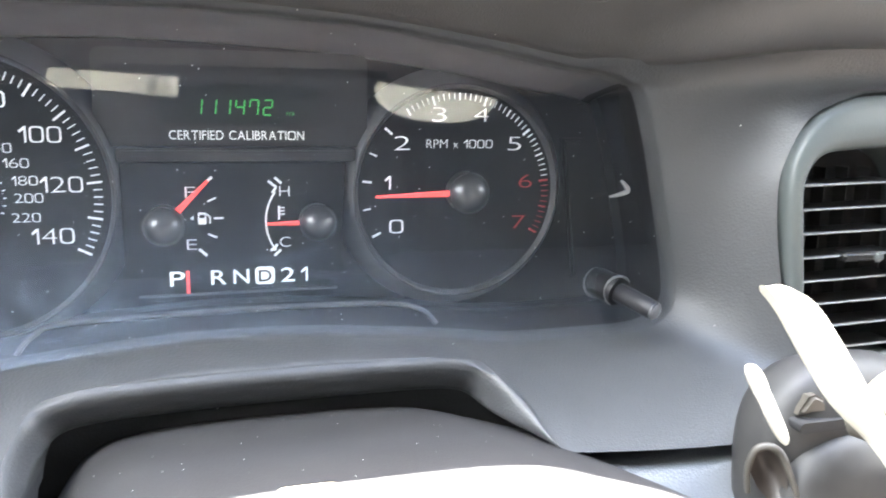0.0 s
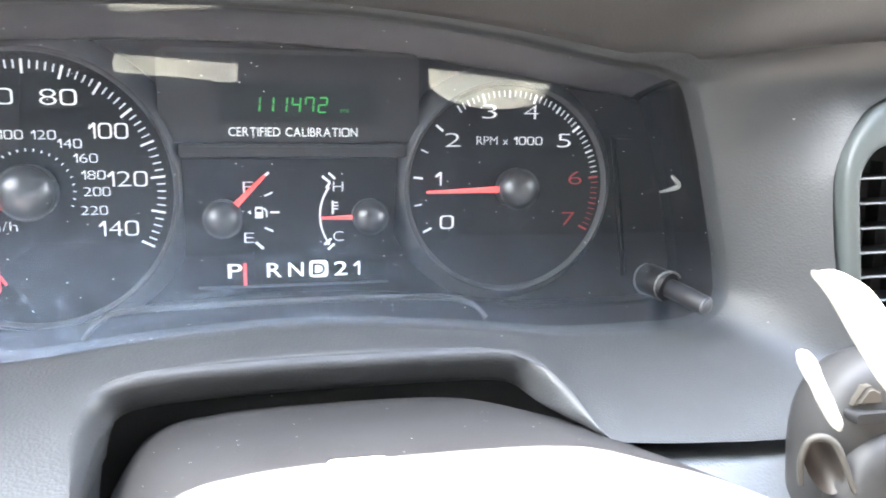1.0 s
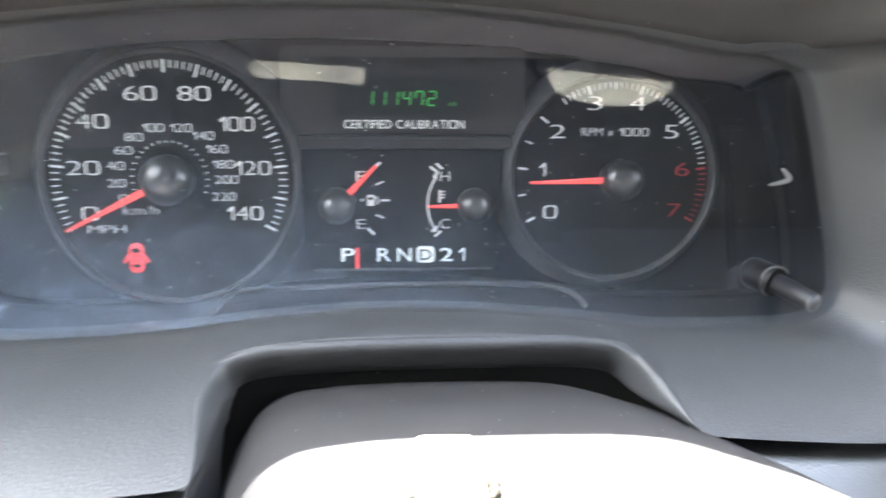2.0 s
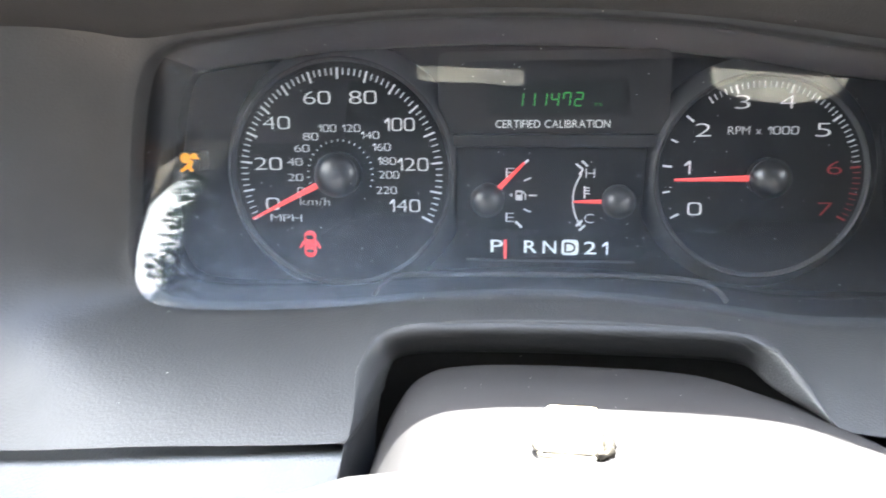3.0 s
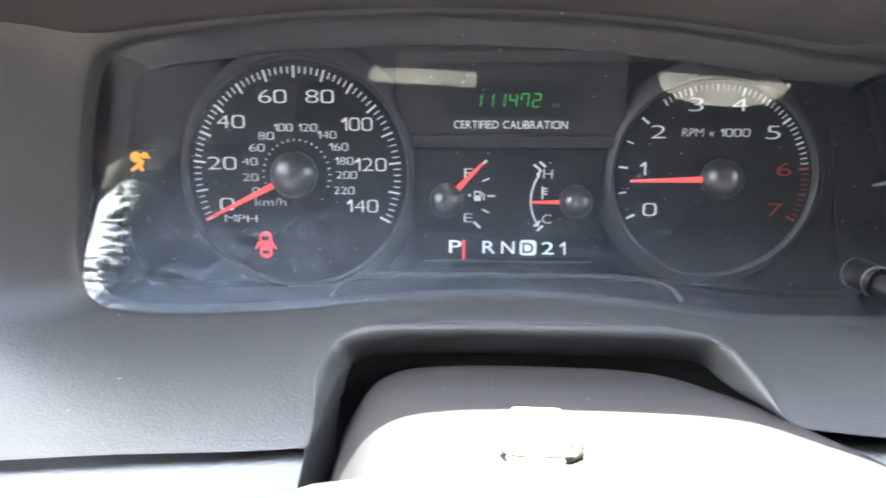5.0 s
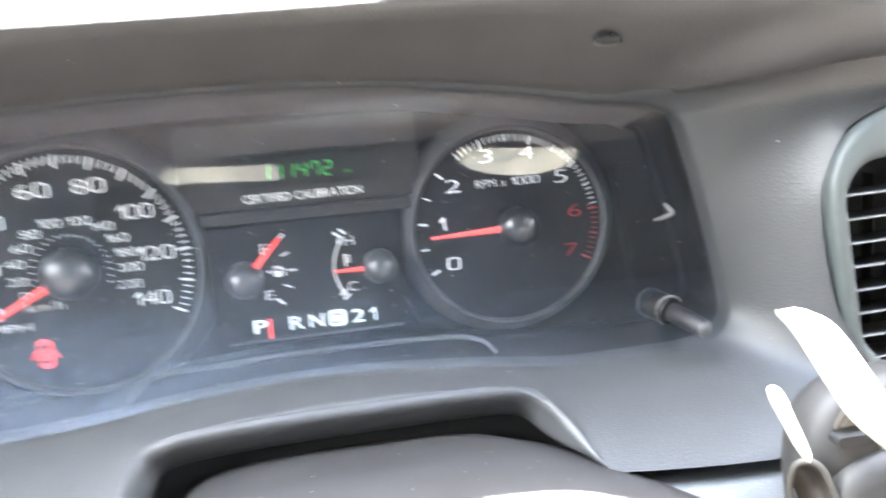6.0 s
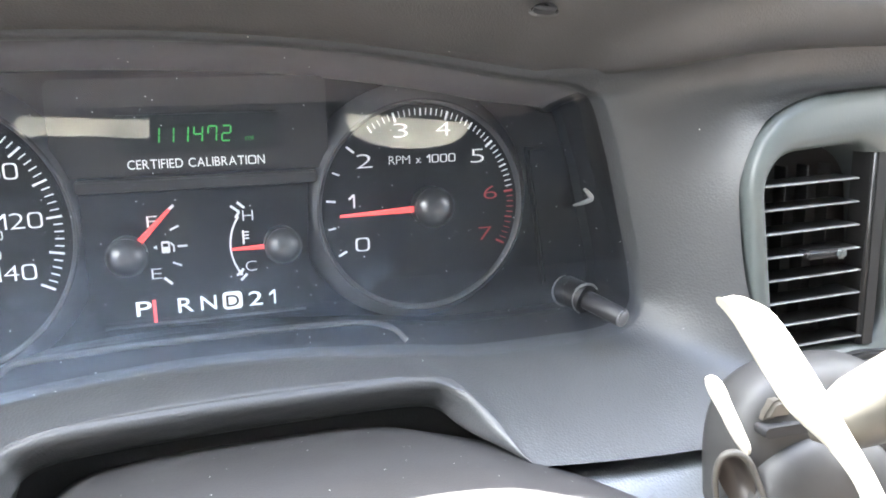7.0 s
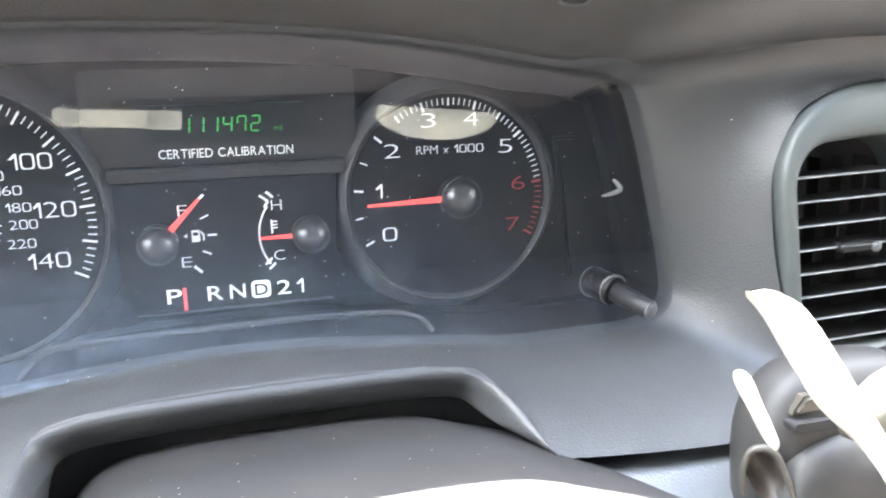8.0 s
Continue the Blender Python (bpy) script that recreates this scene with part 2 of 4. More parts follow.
def loft(loops, closed=True, cap=False, cap_start=False):
    """A skin through loops of equal length."""
    bm = bmesh.new()
    rows = [[bm.verts.new(v) for v in loop] for loop in loops]
    n = len(rows[0])
    for a, b in zip(rows, rows[1:]):
        for i in range(n if closed else n - 1):
            j = (i + 1) % n
            bm.faces.new((a[i], a[j], b[j], b[i]))
    if cap:
        bm.faces.new(rows[-1])
    if cap_start:
        bm.faces.new(rows[0])
    return bm


def ring_at(x, z, r, y, n=96):
    return [Vector((x + r * math.cos(a), y, z + r * math.sin(a))) for a in (2 * math.pi * i / n for i in range(n))]


def lathe(x, z, profile, n=96, cap=True):
    """Turned about the line along y through (x, z): profile of (radius, y)."""
    return loft([ring_at(x, z, r, y, n) for r, y in profile], True, cap)


def tube(path, r, n=10, ends=True):
    """A round bar along a path; r may be a list."""
    loops = []
    for i, p in enumerate(path):
        d = (path[min(i + 1, len(path) - 1)] - path[max(i - 1, 0)]).normalized()
        u = d.cross(Vector((0.13, 1, 0.31))).normalized()
        v = d.cross(u)
        q = r[i] if isinstance(r, (list, tuple)) else r
        loops.append([p + q * (u * math.cos(a) + v * math.sin(a)) for a in (2 * math.pi * k / n for k in range(n))])
    return loft(loops, True, ends, ends)


def slab(outline, y0, y1, bevel=0.0, seg=2):
    """A plate: outline of (x, z), from y0 (front) to y1 (back)."""
    bm = loft([[Vector((x, y, z)) for x, z in outline] for y in (y0, y1)], True, True, True)
    if bevel:
        bmesh.ops.recalc_face_normals(bm, faces=bm.faces)
        edges = [e for e in bm.edges if all(abs(v.co.y - y0) < 1e-7 for v in e.verts)]
        bmesh.ops.bevel(bm, geom=edges, offset=bevel, segments=seg, affect="EDGES")
    return bm


def rounded(x0, z0, x1, z1, r, n=6):
    out = []
    for cx, cz, a in ((x1 - r, z1 - r, 0), (x0 + r, z1 - r, 90), (x0 + r, z0 + r, 180), (x1 - r, z0 + r, 270)):
        for i in range(n + 1):
            b = radians(a + 90 * i / n)
            out.append((cx + r * math.cos(b), cz + r * math.sin(b)))
    return out


def box(x0, x1, y0, y1, z0, z1, bevel=0.0):
    bm = bmesh.new()
    bmesh.ops.create_cube(bm, size=1, matrix=Matrix.LocRotScale(((x0 + x1) / 2, (y0 + y1) / 2, (z0 + z1) / 2), None,
                                                              (x1 - x0, y1 - y0, z1 - z0)))
    if bevel:
        bmesh.ops.bevel(bm, geom=bm.edges[:], offset=bevel, segments=3, affect="EDGES")
    return bm


def glyph(ch, weight):
    """The outline of one character, filled, as points in a box from -1 to 1, and its faces."""
    cu = bpy.data.curves.new("glyph", "FONT")
    cu.body, cu.size, cu.extrude, cu.resolution_u, cu.offset = ch, 1.0, 0.0, 5, weight
    tmp = new("glyph", cu)
    me = bpy.data.meshes.new_from_object(tmp.evaluated_get(bpy.context.evaluated_depsgraph_get()))
    bpy.data.objects.remove(tmp)
    bpy.data.curves.remove(cu)
    co = np.array([v.co[:2] for v in me.vertices])
    faces = [tuple(p.vertices) for p in me.polygons]
    bpy.data.meshes.remove(me)
    lo, hi = co.min(0), co.max(0)
    uv = (co - (lo + hi) / 2) / ((hi - lo) / 2)
    if ch in "0O":
        # squarish bowls
        a = np.arctan2(uv[:, 1], uv[:, 0])
        uv = uv * ((np.abs(np.cos(a)) ** 4 + np.abs(np.sin(a)) ** 4) ** -.25)[:, None]
    if ch == "1":
        uv = np.array([(1, 1), (1, -1), (.45, -1), (.45, .58), (-.7, .18), (-1, .42), (.35, 1)])
        faces = [(0, 1, 2, 3, 6), (3, 4, 5, 6)]
        return uv, faces, np.array((.30, .70))
    return uv, faces, (hi - lo)


GLYPHS = {}


def glyph_of(ch, weight):
    if (ch, weight) not in GLYPHS:
        GLYPHS[ch, weight] = glyph(ch, weight)
    return GLYPHS[ch, weight]


def lettering(name, body, x, z, height, width, mat, parent, y=-0.0006, weight=-.019):
    """Lettering on a plane that faces the driver: its height, its whole width, and the middle of it."""
    cap = glyph_of("H", weight)[2][1]
    at, pieces = 0.0, []
    for ch in body:
        if ch == " ":
            at += 0.36
            continue
        uv, faces, size = glyph_of(ch, weight)
        w = size[0] if ch == "1" or not ch.isdigit() else max(size[0], .58)
        h = size[1] if ch.islower() or ch == "/" else cap
        pieces.append((uv, faces, at + w / 2, w, h))
        at += w + 0.11
    total = at - 0.11
    verts, polys = [], []
    for uv, faces, mid, w, h in pieces:
        base = len(verts)
        for u, v in uv:
            verts.append((x + (mid - total / 2 + u * w / 2) * width / total, y, z + ((v + 1) * h / 2 - cap / 2) * height / cap))
        polys += [tuple(base + q for q in f) for f in faces]
    me = bpy.data.meshes.new(name)
    me.from_pydata(verts, [], polys)
    me.materials.append(mat)
    ob = new(name, me)
    ob.parent = parent
    return ob


def stroke(name, x0, z0, x1, z1, w0, w1, mat, parent, y=-0.0006, thick=0.0004):
    """A tapered flat bar from one point of the dial to another."""
    d = Vector((x1 - x0, z1 - z0)).normalized()
    n = Vector((-d.y, d.x))
    pts = [(x0 + n.x * w0 / 2, z0 + n.y * w0 / 2), (x1 + n.x * w1 / 2, z1 + n.y * w1 / 2),
           (x1 - n.x * w1 / 2, z1 - n.y * w1 / 2), (x0 - n.x * w0 / 2, z0 - n.y * w0 / 2)]
    return part(name, slab(pts, y - thick, y), mat, parent, smooth=0)


# ---- the dashboard's front: control points of the opening and of its outer edge ----
OPENING = [(-0.2040, -0.036, -0.0200), (-0.1990, -0.037, 0.0180), (-0.1900, -0.038, 0.0515), (-0.1737, -0.040, 0.0635),
           (-0.1416, -0.040, 0.0683), (-0.0979, -0.040, 0.0727), (-0.0464, -0.040, 0.0746), (0.0022, -0.040, 0.0737),
           (0.0489, -0.040, 0.0708), (0.0936, -0.040, 0.0649), (0.1315, -0.040, 0.0581), (0.1539, -0.040, 0.0552),
           (0.1650, -0.039, 0.0515), (0.1730, -0.038, 0.0465), (0.1800, -0.0375, 0.0270), (0.1850, -0.037, 0.0090), (0.1945, -0.038, -0.0360), (0.1920, -0.041, -0.0510),
           (0.1780, -0.042, -0.0590), (0.1500, -0.042, -0.0605), (0.1150, -0.042, -0.0605), (0.0960, -0.042, -0.0585),
           (0.0750, -0.042, -0.0560), (0.0530, -0.042, -0.0542), (0.0300, -0.042, -0.0525), (-0.0100, -0.042, -0.0520),
           (-0.0500, -0.042, -0.0545), (-0.0720, -0.042, -0.0568), (-0.0950, -0.042, -0.0595),
           (-0.1310, -0.042, -0.0620), (-0.1720, -0.042, -0.0630), (-0.1950, -0.041, -0.0580), (-0.2040, -0.039, -0.0420)]
OUTER = [(-.34, -.090, -.020), (-.34, -.085, .030), (-.34, -.075, .080), (-.30, -.060, .105),
         (-.22, -.050, .105), (-.12, -.048, .105), (-.05, -.048, .105), (.00, -.048, .105),
         (.05, -.048, .105), (.12, -.052, .105), (.30, -.080, .105), (.37, -.088, .058),
         (.295, -.0755, .0512), (.2528, -.0715, .0474), (.2305, -.0695, .0370), (.2203, -.0682, .010), (.2262, -.0725, -.040), (.242, -.090, -.0755),
         (.25, -.106, -.0815), (.18, -.108, -.0847), (.1130, -.103, -.0825), (.1035, -.081, -.0700),
         (.0925, -.063, -.0605), (.075, -.062, -.0575), (.030, -.062, -.0575), (-.010, -.062, -.0580), (-.053, -.062, -.0600),
         (-.0715, -.0645, -.0648), (-.0765, -.084, -.0755), (-.072, -.118, -.0912), (-.15, -.120, -.0975), (-.25, -.120, -.1040), (-.34, -.110, -.090)]
ARCH = [(-.074, -.135, -.150), (-.072, -.128, -.1033), (-.072, -.118, -.0912), (-.0765, -.084, -.0755), (-.0715, -.0645, -.0648),
        (-.053, -.062, -.0600), (-.010, -.062, -.0580), (.030, -.062, -.0575), (.075, -.062, -.0575), (.0925, -.063, -.0605),
        (.1035, -.081, -.0700), (.1130, -.103, -.0825), (.130, -.125, -.108), (.140, -.140, -.150)]
opening = spline(OPENING, 8, True)
outer = taut(OUTER, 8, True)


def inset(loop, d, side=None, low=1.0):
    """Move a closed loop inwards in the plane of the dials; side: by how much at its ends; low: the share of it along the bottom."""
    out, n = [], len(loop)
    for i, p in enumerate(loop):
        t = loop[(i + 1) % n] - loop[i - 1]
        v = Vector((t.z, 0, -t.x)).normalized()
        if v.dot(Vector((-0.004, 0, 0.005)) - Vector((p.x, 0, p.z))) < 0:
            v = -v
        out.append(p + v * (d if side is None else d * (low if v.z > 0 else 1) * v.z ** 2 + side * v.x ** 2))
    return out


# how the fascia's edge rolls over into the arch above the column: (along y, towards the column)
ROLL = ((-.0012, .0004), (-.0022, .0014), (-.0026, .0028), (-.0021, .0046), (-.0004, .0074), (.0026, .0110), (.0056, .0142), (.0085, .0162), (.05, .0190))


def roll(p, dy, d):
    a = math.pi / 2 * min(1.0, max(0.0, (-.0580 - p.z) / .025))
    return p + d * (.12 + .88 * math.cos(a)) * Vector((math.sin(a) * (1 if p.x < .015 else -1), 0, -math.cos(a))) + Vector((0, dy, 0))


FASCIA = []


def ease(row, k, reach):
    """The mean of a loop's points round one of them."""
    return sum((row[(k + j) % len(row)] for j in range(-reach, reach + 1)), Vector()) / (2 * reach + 1)


def between(k, a, b):
    return max(0.0, min(1.0, (k - a) / (b - a)))


def swell(k):
    """How far the fascia is hollowed: a little over the arch; towards the door it bulges."""
    corner = .007 * between(k, 212, 221) * between(k, 232, 222)
    door_side = -.0035 * between(k, 230, 250) * between(k, 276, 250)
    return corner + door_side


def dish(k):
    """Between the gauges and the vent it is dished."""
    f = between(k, 92, 106) * between(k, 140, 120)
    return f * f * (3 - 2 * f)


def dash_front():
    rim = [p + Vector((0, 0.012, 0)) for p in inset(opening, 0.0014)]
    edge = [p + Vector((0, 0.0012, 0)) for p in inset(opening, 0.0008)]
    loops = [rim, edge, opening]
    steps = (0.03, 0.08, 0.15, 0.25, 0.35, 0.45, 0.55, 0.65, 0.75, 0.85, 0.93, 1.0)
    for s in steps:
        row = [a.lerp(b, s) + Vector((0, (swell(k) - .006) * math.sin(math.pi * s), 0)) for k, (a, b) in enumerate(zip(opening, outer))]
        # ease the creases that run out from the corners of the opening
        loops.append([ease(row, k, round(11 * math.sin(math.pi * s))) for k in range(len(row))])

    # soften the hollow in the corner beside the knob
    for _ in range(260):
        old = [list(row) for row in loops]
        for i in range(3, len(loops) - 1):
            a = min(1.0, (i - 2) / 4, (len(loops) - 1 - i) / 2)
            for k in range(84, 172):
                w = .9 * a * math.sin(math.pi * (k - 84) / 88) ** .5
                loops[i][k] = old[i][k].lerp((old[i][k - 1] + old[i][k + 1] + old[i - 1][k] + old[i + 1][k]) / 4, w)
    # and the one beside the column
    for _ in range(60):
        old = [list(row) for row in loops]
        for i in range(3, len(loops) - 1):
            a = min(1.0, (i - 2) / 4)
            for k in range(219, 247):
                w = .9 * a * math.sin(math.pi * (k - 218) / 29)
                loops[i][k] = old[i][k].lerp((old[i][k - 1] + old[i][k + 1] + old[i - 1][k] + old[i + 1][k]) / 4, w)
    for f, row in zip(steps, loops[3:]):
        for k in range(len(row)):
            row[k] = row[k] + Vector((0, .001 * dish(k) * math.sin(math.pi * f ** 1.3), 0))
    FASCIA.extend(loops[2:])
    # rows close to the edge keep its turn narrow
    inner, end = loops[-2], loops[-1]
    loops[-1:] = [[a.lerp(b, f) for a, b in zip(inner, end)] for f in (.7, .92)] + [end]
    first, last = 20 * 8, 29 * 8
    for i, (dy, d) in enumerate(ROLL):
        row = []
        for k, p in enumerate(outer):
            w = max(0.0, 1 - max(first - k, k - last, 0) / 3)
            row.append((p + Vector((0, .0012 * (i + 1), 0))).lerp(roll(p, dy, d), w))
        loops.append([ease(row, k, min(i, 4, last - k, k - first) if first < k < last else 0) for k in range(len(row))])
    ob = part("dashboard_front", loft(loops), DASH, smooth=70)
    return tagged(ob, "charcoal grained plastic dashboard fascia around the gauges", "dashboard", kind="structure")


dash_front()


def column_arch():
    path = taut(ARCH, 8)
    for name, leg in (("column_arch_left", path[:2 * 8 + 1]), ("column_arch_right", path[11 * 8:])):
        ob = part(name, loft([[p + Vector((0, .03, 0)) for p in leg], leg] + [[roll(p, dy, d) for p in leg] for dy, d in ROLL], False), DASH, smooth=70)
        tagged(ob, "rounded charcoal edge beside the steering column", "trim", kind="structure")
    back = part("arch_recess", box(-.13, .20, -.034, -.026, -.22, -.066), DASH)
    tagged(back, "dark hollow under the arch", "recess", kind="structure")


column_arch()


def lerp_table(table, x):
    return float(np.interp(x, [a for a, _ in table], [b for _, b in table]))


HOOD_BASE = [(-.60, .050), (-.30, .058), (-.20, .064), (-.146, .0700), (-.101, .0745), (-.048, .0765), (.002, .0755),
             (.050, .0725), (.096, .0665), (.135, .0595), (.160, .0560), (.180, .0575), (.20, .0615), (.23, .0655), (.27, .0670), (1.1, .0670)]


def hood():
    xs = [-.42 + .76 * i / 90 for i in range(91)] + [.5, .8, 1.08]
    sections = []
    for x in xs:
        zb = sum(lerp_table(HOOD_BASE, x + d) for d in (-.02, -.01, 0, .01, .02)) / 5
        zt = 0.097 - 0.10 * max(0.0, abs(x) - 0.12)
        h = zt - zb
        f = lerp_table([(-.26, 0), (-.19, 1), (.14, 1), (.19, .4), (.24, 0)], x)
        lip = (-.0425, -.0470, -.0560)
        bare = (-.024, -.034, -.050)
        y0, y1, y2 = (a + (b - a) * f for a, b in zip(bare, lip))
        # past the gauges the hood comes down in front of the fascia
        g = lerp_table([(.140, 0), (.175, 1)], x)
        fy = lerp_table([(.14, -.041), (.165, -.047), (.19, -.060), (.22, -.069), (.26, -.075), (.37, -.088), (1.1, -.092)], x)
        near = lambda y, d: y + (min(fy - d, y) - y) * g
        prof = ((-.02, -.02), (near(y0, -.001), 0.01), (near(y1, .005), .10), (near(y2, .010), .32), (near(-.068, .014), .58), (near(-.080, .016), .80), (near(-.0865, .017), .95), (near(-.0885, .017), 1.08),
                (-.087, 1.2), (-.082, 1.3), (-.06, 1.48), (-.02, 1.62), (.06, 1.75), (.2, 1.8), (.5, 1.2))
        sections.append([Vector((x, y, zb + f * h)) for y, f in prof])
    ob = part("dashboard_hood", loft(sections, False), HOOD, smooth=60)
    tagged(ob, "dark grained plastic hood overhanging the gauges", "dashboard hood", kind="structure")
    # the light sensor plug on the underside
    plug = thing("hood_plug", "small black oval plug set into the underside of the hood", "plug", (.128, -.0735, .0815))
    a = part("cap", lathe(0, 0, ((.001, -.0022), (.0035, -.002), (.0048, -.0008), (.005, .002)), 24), DARK, plug)
    a.scale = (.95, .7, .4)
    b = part("rim", lathe(0, 0, ((.0048, .002), (.0055, .0014), (.0060, .003)), 24, False), HOOD, plug)
    b.scale = (1.0, .7, .42)
    plug.rotation_euler = (radians(-40), 0, 0)


hood()

# ---- the instrument cluster ----
cluster = thing("instrument_cluster", "black instrument cluster with dusty clear cover set in the dashboard", "instrument cluster")


def housing():
    inner = inset(opening, 0.0105, 0.0030, .2)
    loops = [[p + Vector((0, 0.006, 0)) for p in inset(opening, 0.0005)], [Vector((p.x, -.020, p.z)) for p in inset(opening, 0.003, 0.0015, .3)],
             [Vector((p.x, -.002, p.z)) for p in inset(opening, 0.0085, 0.0025, .22)], [Vector((p.x, .001, p.z)) for p in inner], [Vector((p.x, .003, p.z)) for p in inset(opening, 0.0110, 0.0034, .25)]]
    # upper part of the same surround, its colour lightened for light from below
    part("upper_surround", loft([row[20:97] for row in loops], False), WALL_LIT, cluster, "sloping upper surround in a lightened grey", smooth=50)
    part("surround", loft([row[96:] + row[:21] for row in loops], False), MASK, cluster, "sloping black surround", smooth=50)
    part("housing", loft([[Vector((p.x, y, p.z)) for p in inset(opening, d, e, .25)] for y, d, e in ((.003, .0110, .0034), (.013, .0110, .0034))], True, True), MASK, cluster, smooth=50)
    arc = spline([(-.083, -.026, -.0575), (-.077, -.022, -.0510), (-.064, -.020, -.0475), (.004, -.019, -.0460),
                  (.058, -.020, -.0460), (.077, -.022, -.0490), (.084, -.026, -.0550)], 10)
    part("ledge", tube(arc, .0013, 8), BAND, cluster)
    part("crossbar", slab(rounded(-.046, .0142, .052, .0198, .0015), -.003, .014, .001), PANEL, cluster)
    part("groove_bead", tube([Vector((-.040, -.001, -.0432)), Vector((.044, -.001, -.0427))], .0006, 8), BAND, cluster)
    part("side_panel", slab([(.156, .024), (.168, .024), (.178, -.045), (.166, -.047)], .0105, .014, .0015), MASK, cluster)


housing()


def cover():
    def depth(x, z):
        w = min(z, .0615)
        q = (w - .0075) / .0675
        return -.038 + .1 * w + max(0.0, 1 - q * q) * .0148 - .251 * (z - w)
    loops = [[p + Vector((0, .006, 0)) for p in inset(opening, 0.0008)]]
    centre = Vector((-.004, 0, .006))
    for s in [1, .985] + [.96 - .04 * i for i in range(24)]:
        row = []
        for p in inset(opening, 0.0008):
            q = centre.lerp(Vector((p.x, 0, p.z)), s)
            row.append(Vector((q.x, depth(q.x, q.z), q.z)))
        loops.append(row)
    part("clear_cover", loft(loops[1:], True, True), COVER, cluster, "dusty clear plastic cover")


cover()


def dial(name, x, r_in, r_out, label):
    face = part(name, lathe(x, 0, ((r_in, .004), (r_in, 0.0), (r_in * .5, 0.0), (.002, 0.0)), 128), FACE, cluster, label, smooth=30)
    part("bezel", lathe(x, 0, ((r_in - .0003, .0002), (r_in + .0002, -.0010), (r_in + .0008, -.0021), (r_in + .0015, -.0026), (r_in + .0022, -.0020)), 128, False), BEZEL, face, "narrow dark bezel", smooth=60)
    part("ring", lathe(x, 0, ((r_in + .0022, -.0020), (r_in + .0029, -.0004), (r_out, .0105), (r_out + .0015, .0128)), 128, False), RING, face, "grey cone round the dial", smooth=60)
    return face


def scale_ticks(face, x, values, top, r, length, width, name, mat_of):
    shared = {}
    for v in values:
        a = radians(207 - 234 * v / top)
        m = mat_of(v)
        if m.name not in shared:
            bm = slab([(r - length, -width / 2), (r, -width / 2), (r, width / 2), (r - length, width / 2)], -.0005, .0001)
            me = bpy.data.meshes.new(name)
            bmesh.ops.recalc_face_normals(bm, faces=bm.faces)
            bm.to_mesh(me)
            bm.free()
            me.materials.append(m)
            shared[m.name] = me
        ob = new(name, shared[m.name])
        ob.parent = face
        ob.matrix_local = Matrix.Translation((x, -.0003, 0)) @ Matrix.Rotation(-a, 4, "Y")


def needle(face, x, z, x0, z0, x1, z1, w0, w1, r, y=-.006):
    part("needle", slab([(a, b) for a, b in needle_outline(x0, z0, x1, z1, w0, w1)], y - .0012, y, .0004), NEEDLE, face, "orange-red needle")
    hub = part("hub", lathe(x, z, ((r * .97, 0), (r * .97, -.0078), (r * .95, -.0086), (r * .88, -.0098), (r * .75, -.0113), (r * .58, -.0125), (r * .38, -.0133), (r * .18, -.0137), (.0003, -.0138)), 56), HUB, face, "domed black needle hub", smooth=60)
    rim = [Vector((x + r * .965 * math.cos(a), -.0080, z + r * .965 * math.sin(a))) for a in (2 * math.pi * i / 56 for i in range(56))]
    loops = [[p + (Vector((x, -.0080, z)) - p).normalized() * (.0005 * math.cos(b)) + Vector((0, .0005 * math.sin(b), 0)) for p in rim] for b in (2 * math.pi * i / 8 for i in range(9))]
    part("hub_rim", loft(loops), BAND, hub, "thin grey rim")


def needle_outline(x0, z0, x1, z1, w0, w1):
    d = Vector((x1 - x0, z1 - z0)).normalized()
    n = Vector((-d.y, d.x))
    return [(x0 + n.x * w0 / 2, z0 + n.y * w0 / 2), (x1 + n.x * w1 / 2, z1 + n.y * w1 / 2),
            (x1 - n.x * w1 / 2, z1 - n.y * w1 / 2), (x0 - n.x * w0 / 2, z0 - n.y * w0 / 2)]


